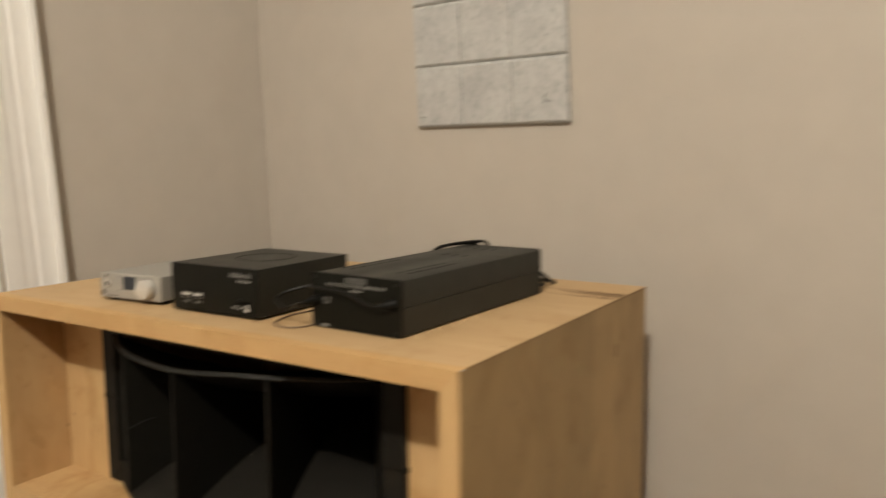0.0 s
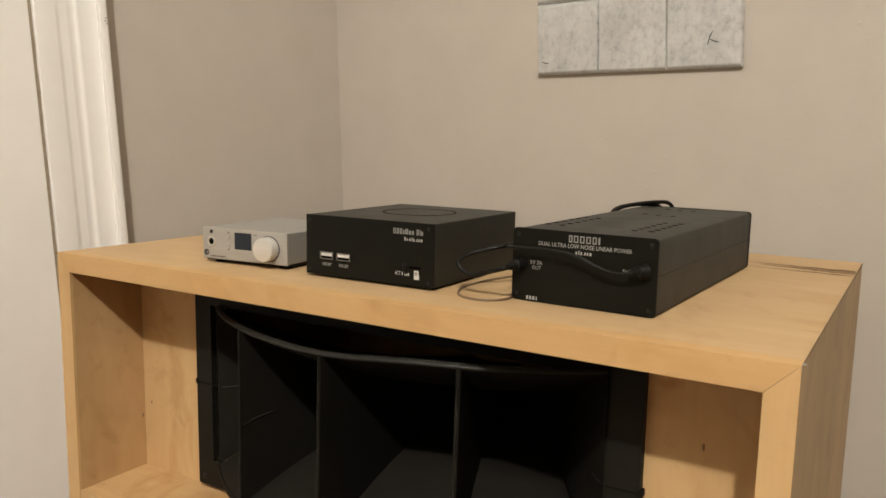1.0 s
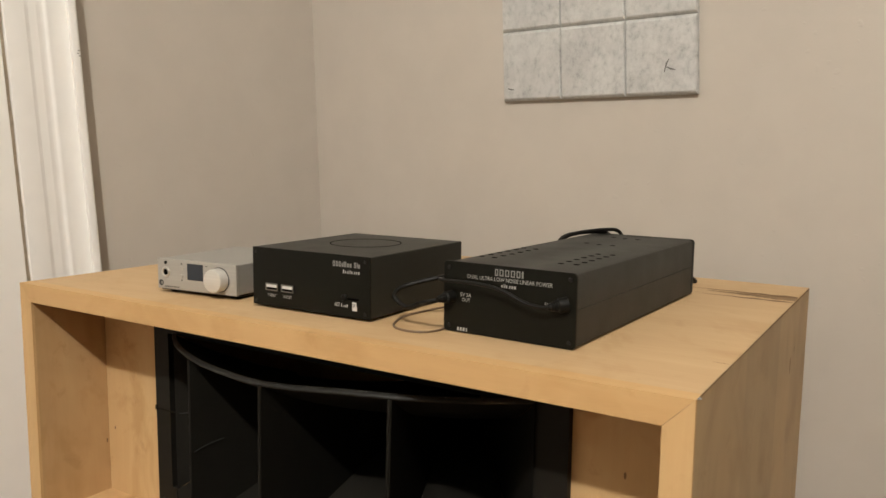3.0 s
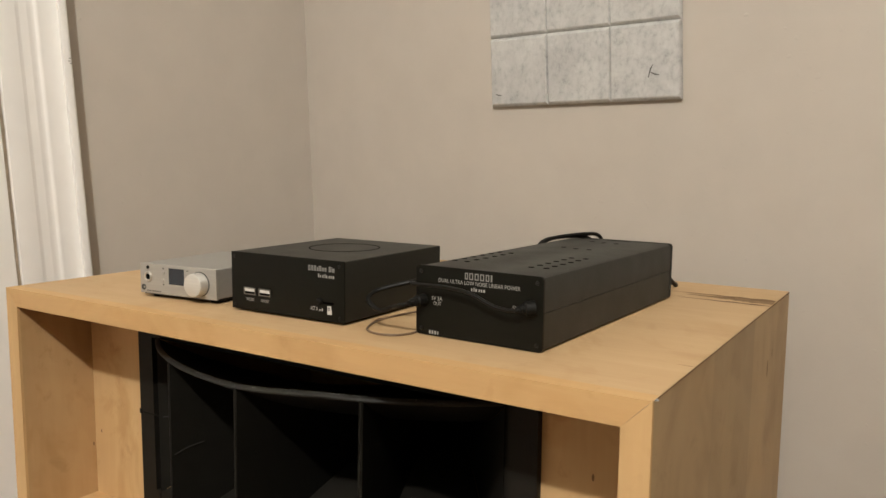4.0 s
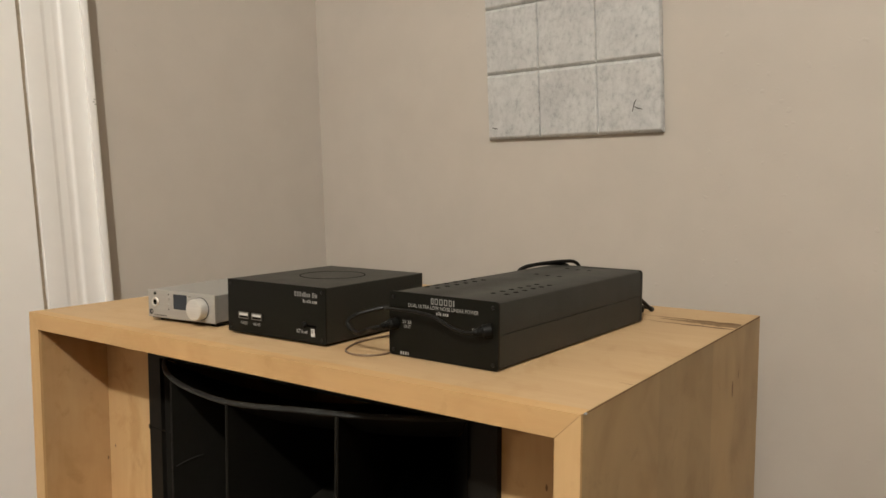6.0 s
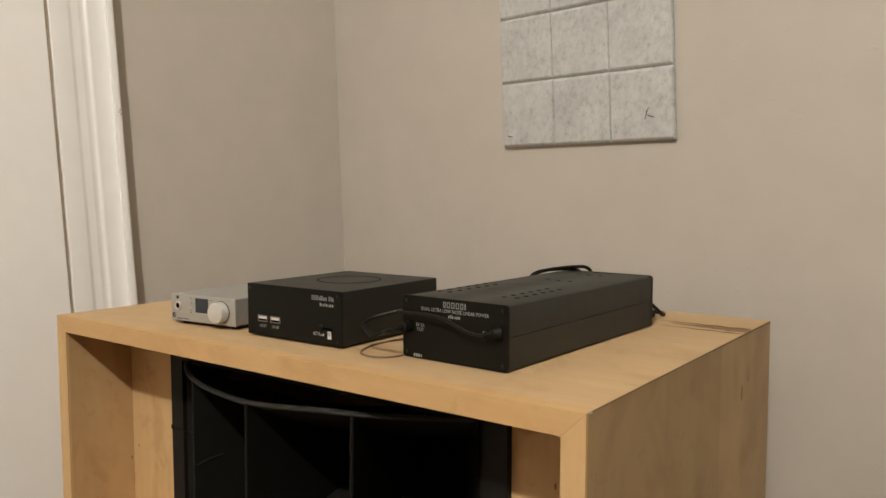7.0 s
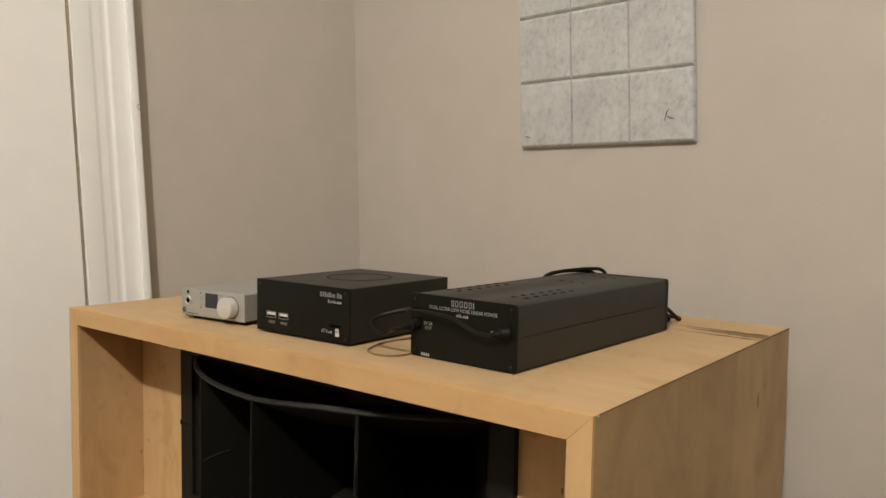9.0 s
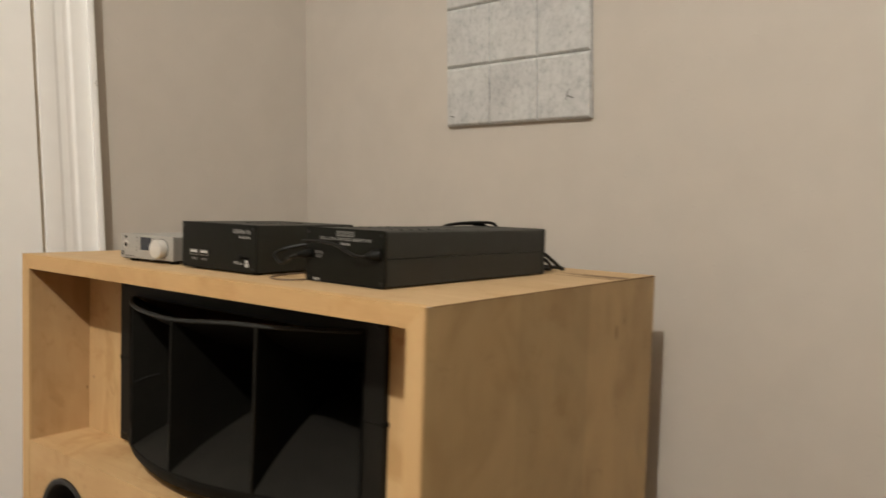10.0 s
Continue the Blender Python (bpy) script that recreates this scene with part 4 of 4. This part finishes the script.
cable("thin_wire", "thin brown-black wire curled flat on the cabinet top", [
    (0.4940, 0.0770, TOP + 0.0009), (0.4955, 0.0655, TOP + 0.0009), (0.4890, 0.0525, TOP + 0.0009), (0.4745, 0.0478, TOP + 0.0009), (0.4570, 0.0555, TOP + 0.0009), (0.4450, 0.0775, TOP + 0.0009), (0.4410, 0.1015, TOP + 0.0009), (0.4455, 0.1390, TOP + 0.0009), (0.4580, 0.1820, TOP + 0.0009)], 0.0010, cord=WIRE)
cable("mains_cable", "thick black mains cable draped over the power supply rear edge", [
    (0.4860, 0.282, TOP + 0.0030), (0.4895, 0.291, 1.120), (0.4915, 0.299, 1.145), (0.4965, 0.313, 1.1560), (0.5045, 0.328, 1.1602), (0.5150, 0.346, 1.1620), (0.5250, 0.361, 1.1628), (0.5330, 0.3735, 1.1615), (0.5375, 0.3790, 1.1530), (0.5400, 0.3790, 1.130), (0.545, 0.3705, 1.121)], 0.0021)
cable("mains_cable", "second strand of black mains cable over the power supply edge", [
    (0.4820, 0.292, TOP + 0.0028), (0.4870, 0.302, 1.125), (0.4905, 0.311, 1.150), (0.4965, 0.319, 1.1580), (0.5060, 0.334, 1.1602), (0.5180, 0.354, 1.1604), (0.5250, 0.3705, 1.1570), (0.5300, 0.3810, 1.145), (0.545, 0.385, 1.125), (0.560, 0.380, 1.110), (0.566, 0.390, TOP + 0.0026), (0.560, 0.405, TOP + 0.0026)], 0.0020)
cable("mains_cable", "black cable running from the power supply rear to the cabinet top", [
    (0.585, 0.3645, 1.135), (0.591, 0.377, 1.134), (0.597, 0.397, 1.126), (0.601, 0.417, 1.115), (0.6045, 0.437, TOP + 0.0028), (0.597, 0.451, TOP + 0.0026), (0.560, 0.455, TOP + 0.0026)], 0.0024)
cable("mains_cable", "black cable coiled tightly behind the power supply", [
    (0.583, 0.3645, 1.120), (0.597, 0.385, 1.121), (0.604, 0.401, 1.113), (0.602, 0.413, TOP + 0.0040), (0.587, 0.419, TOP + 0.0026), (0.560, 0.425, TOP + 0.0026)], 0.0024)
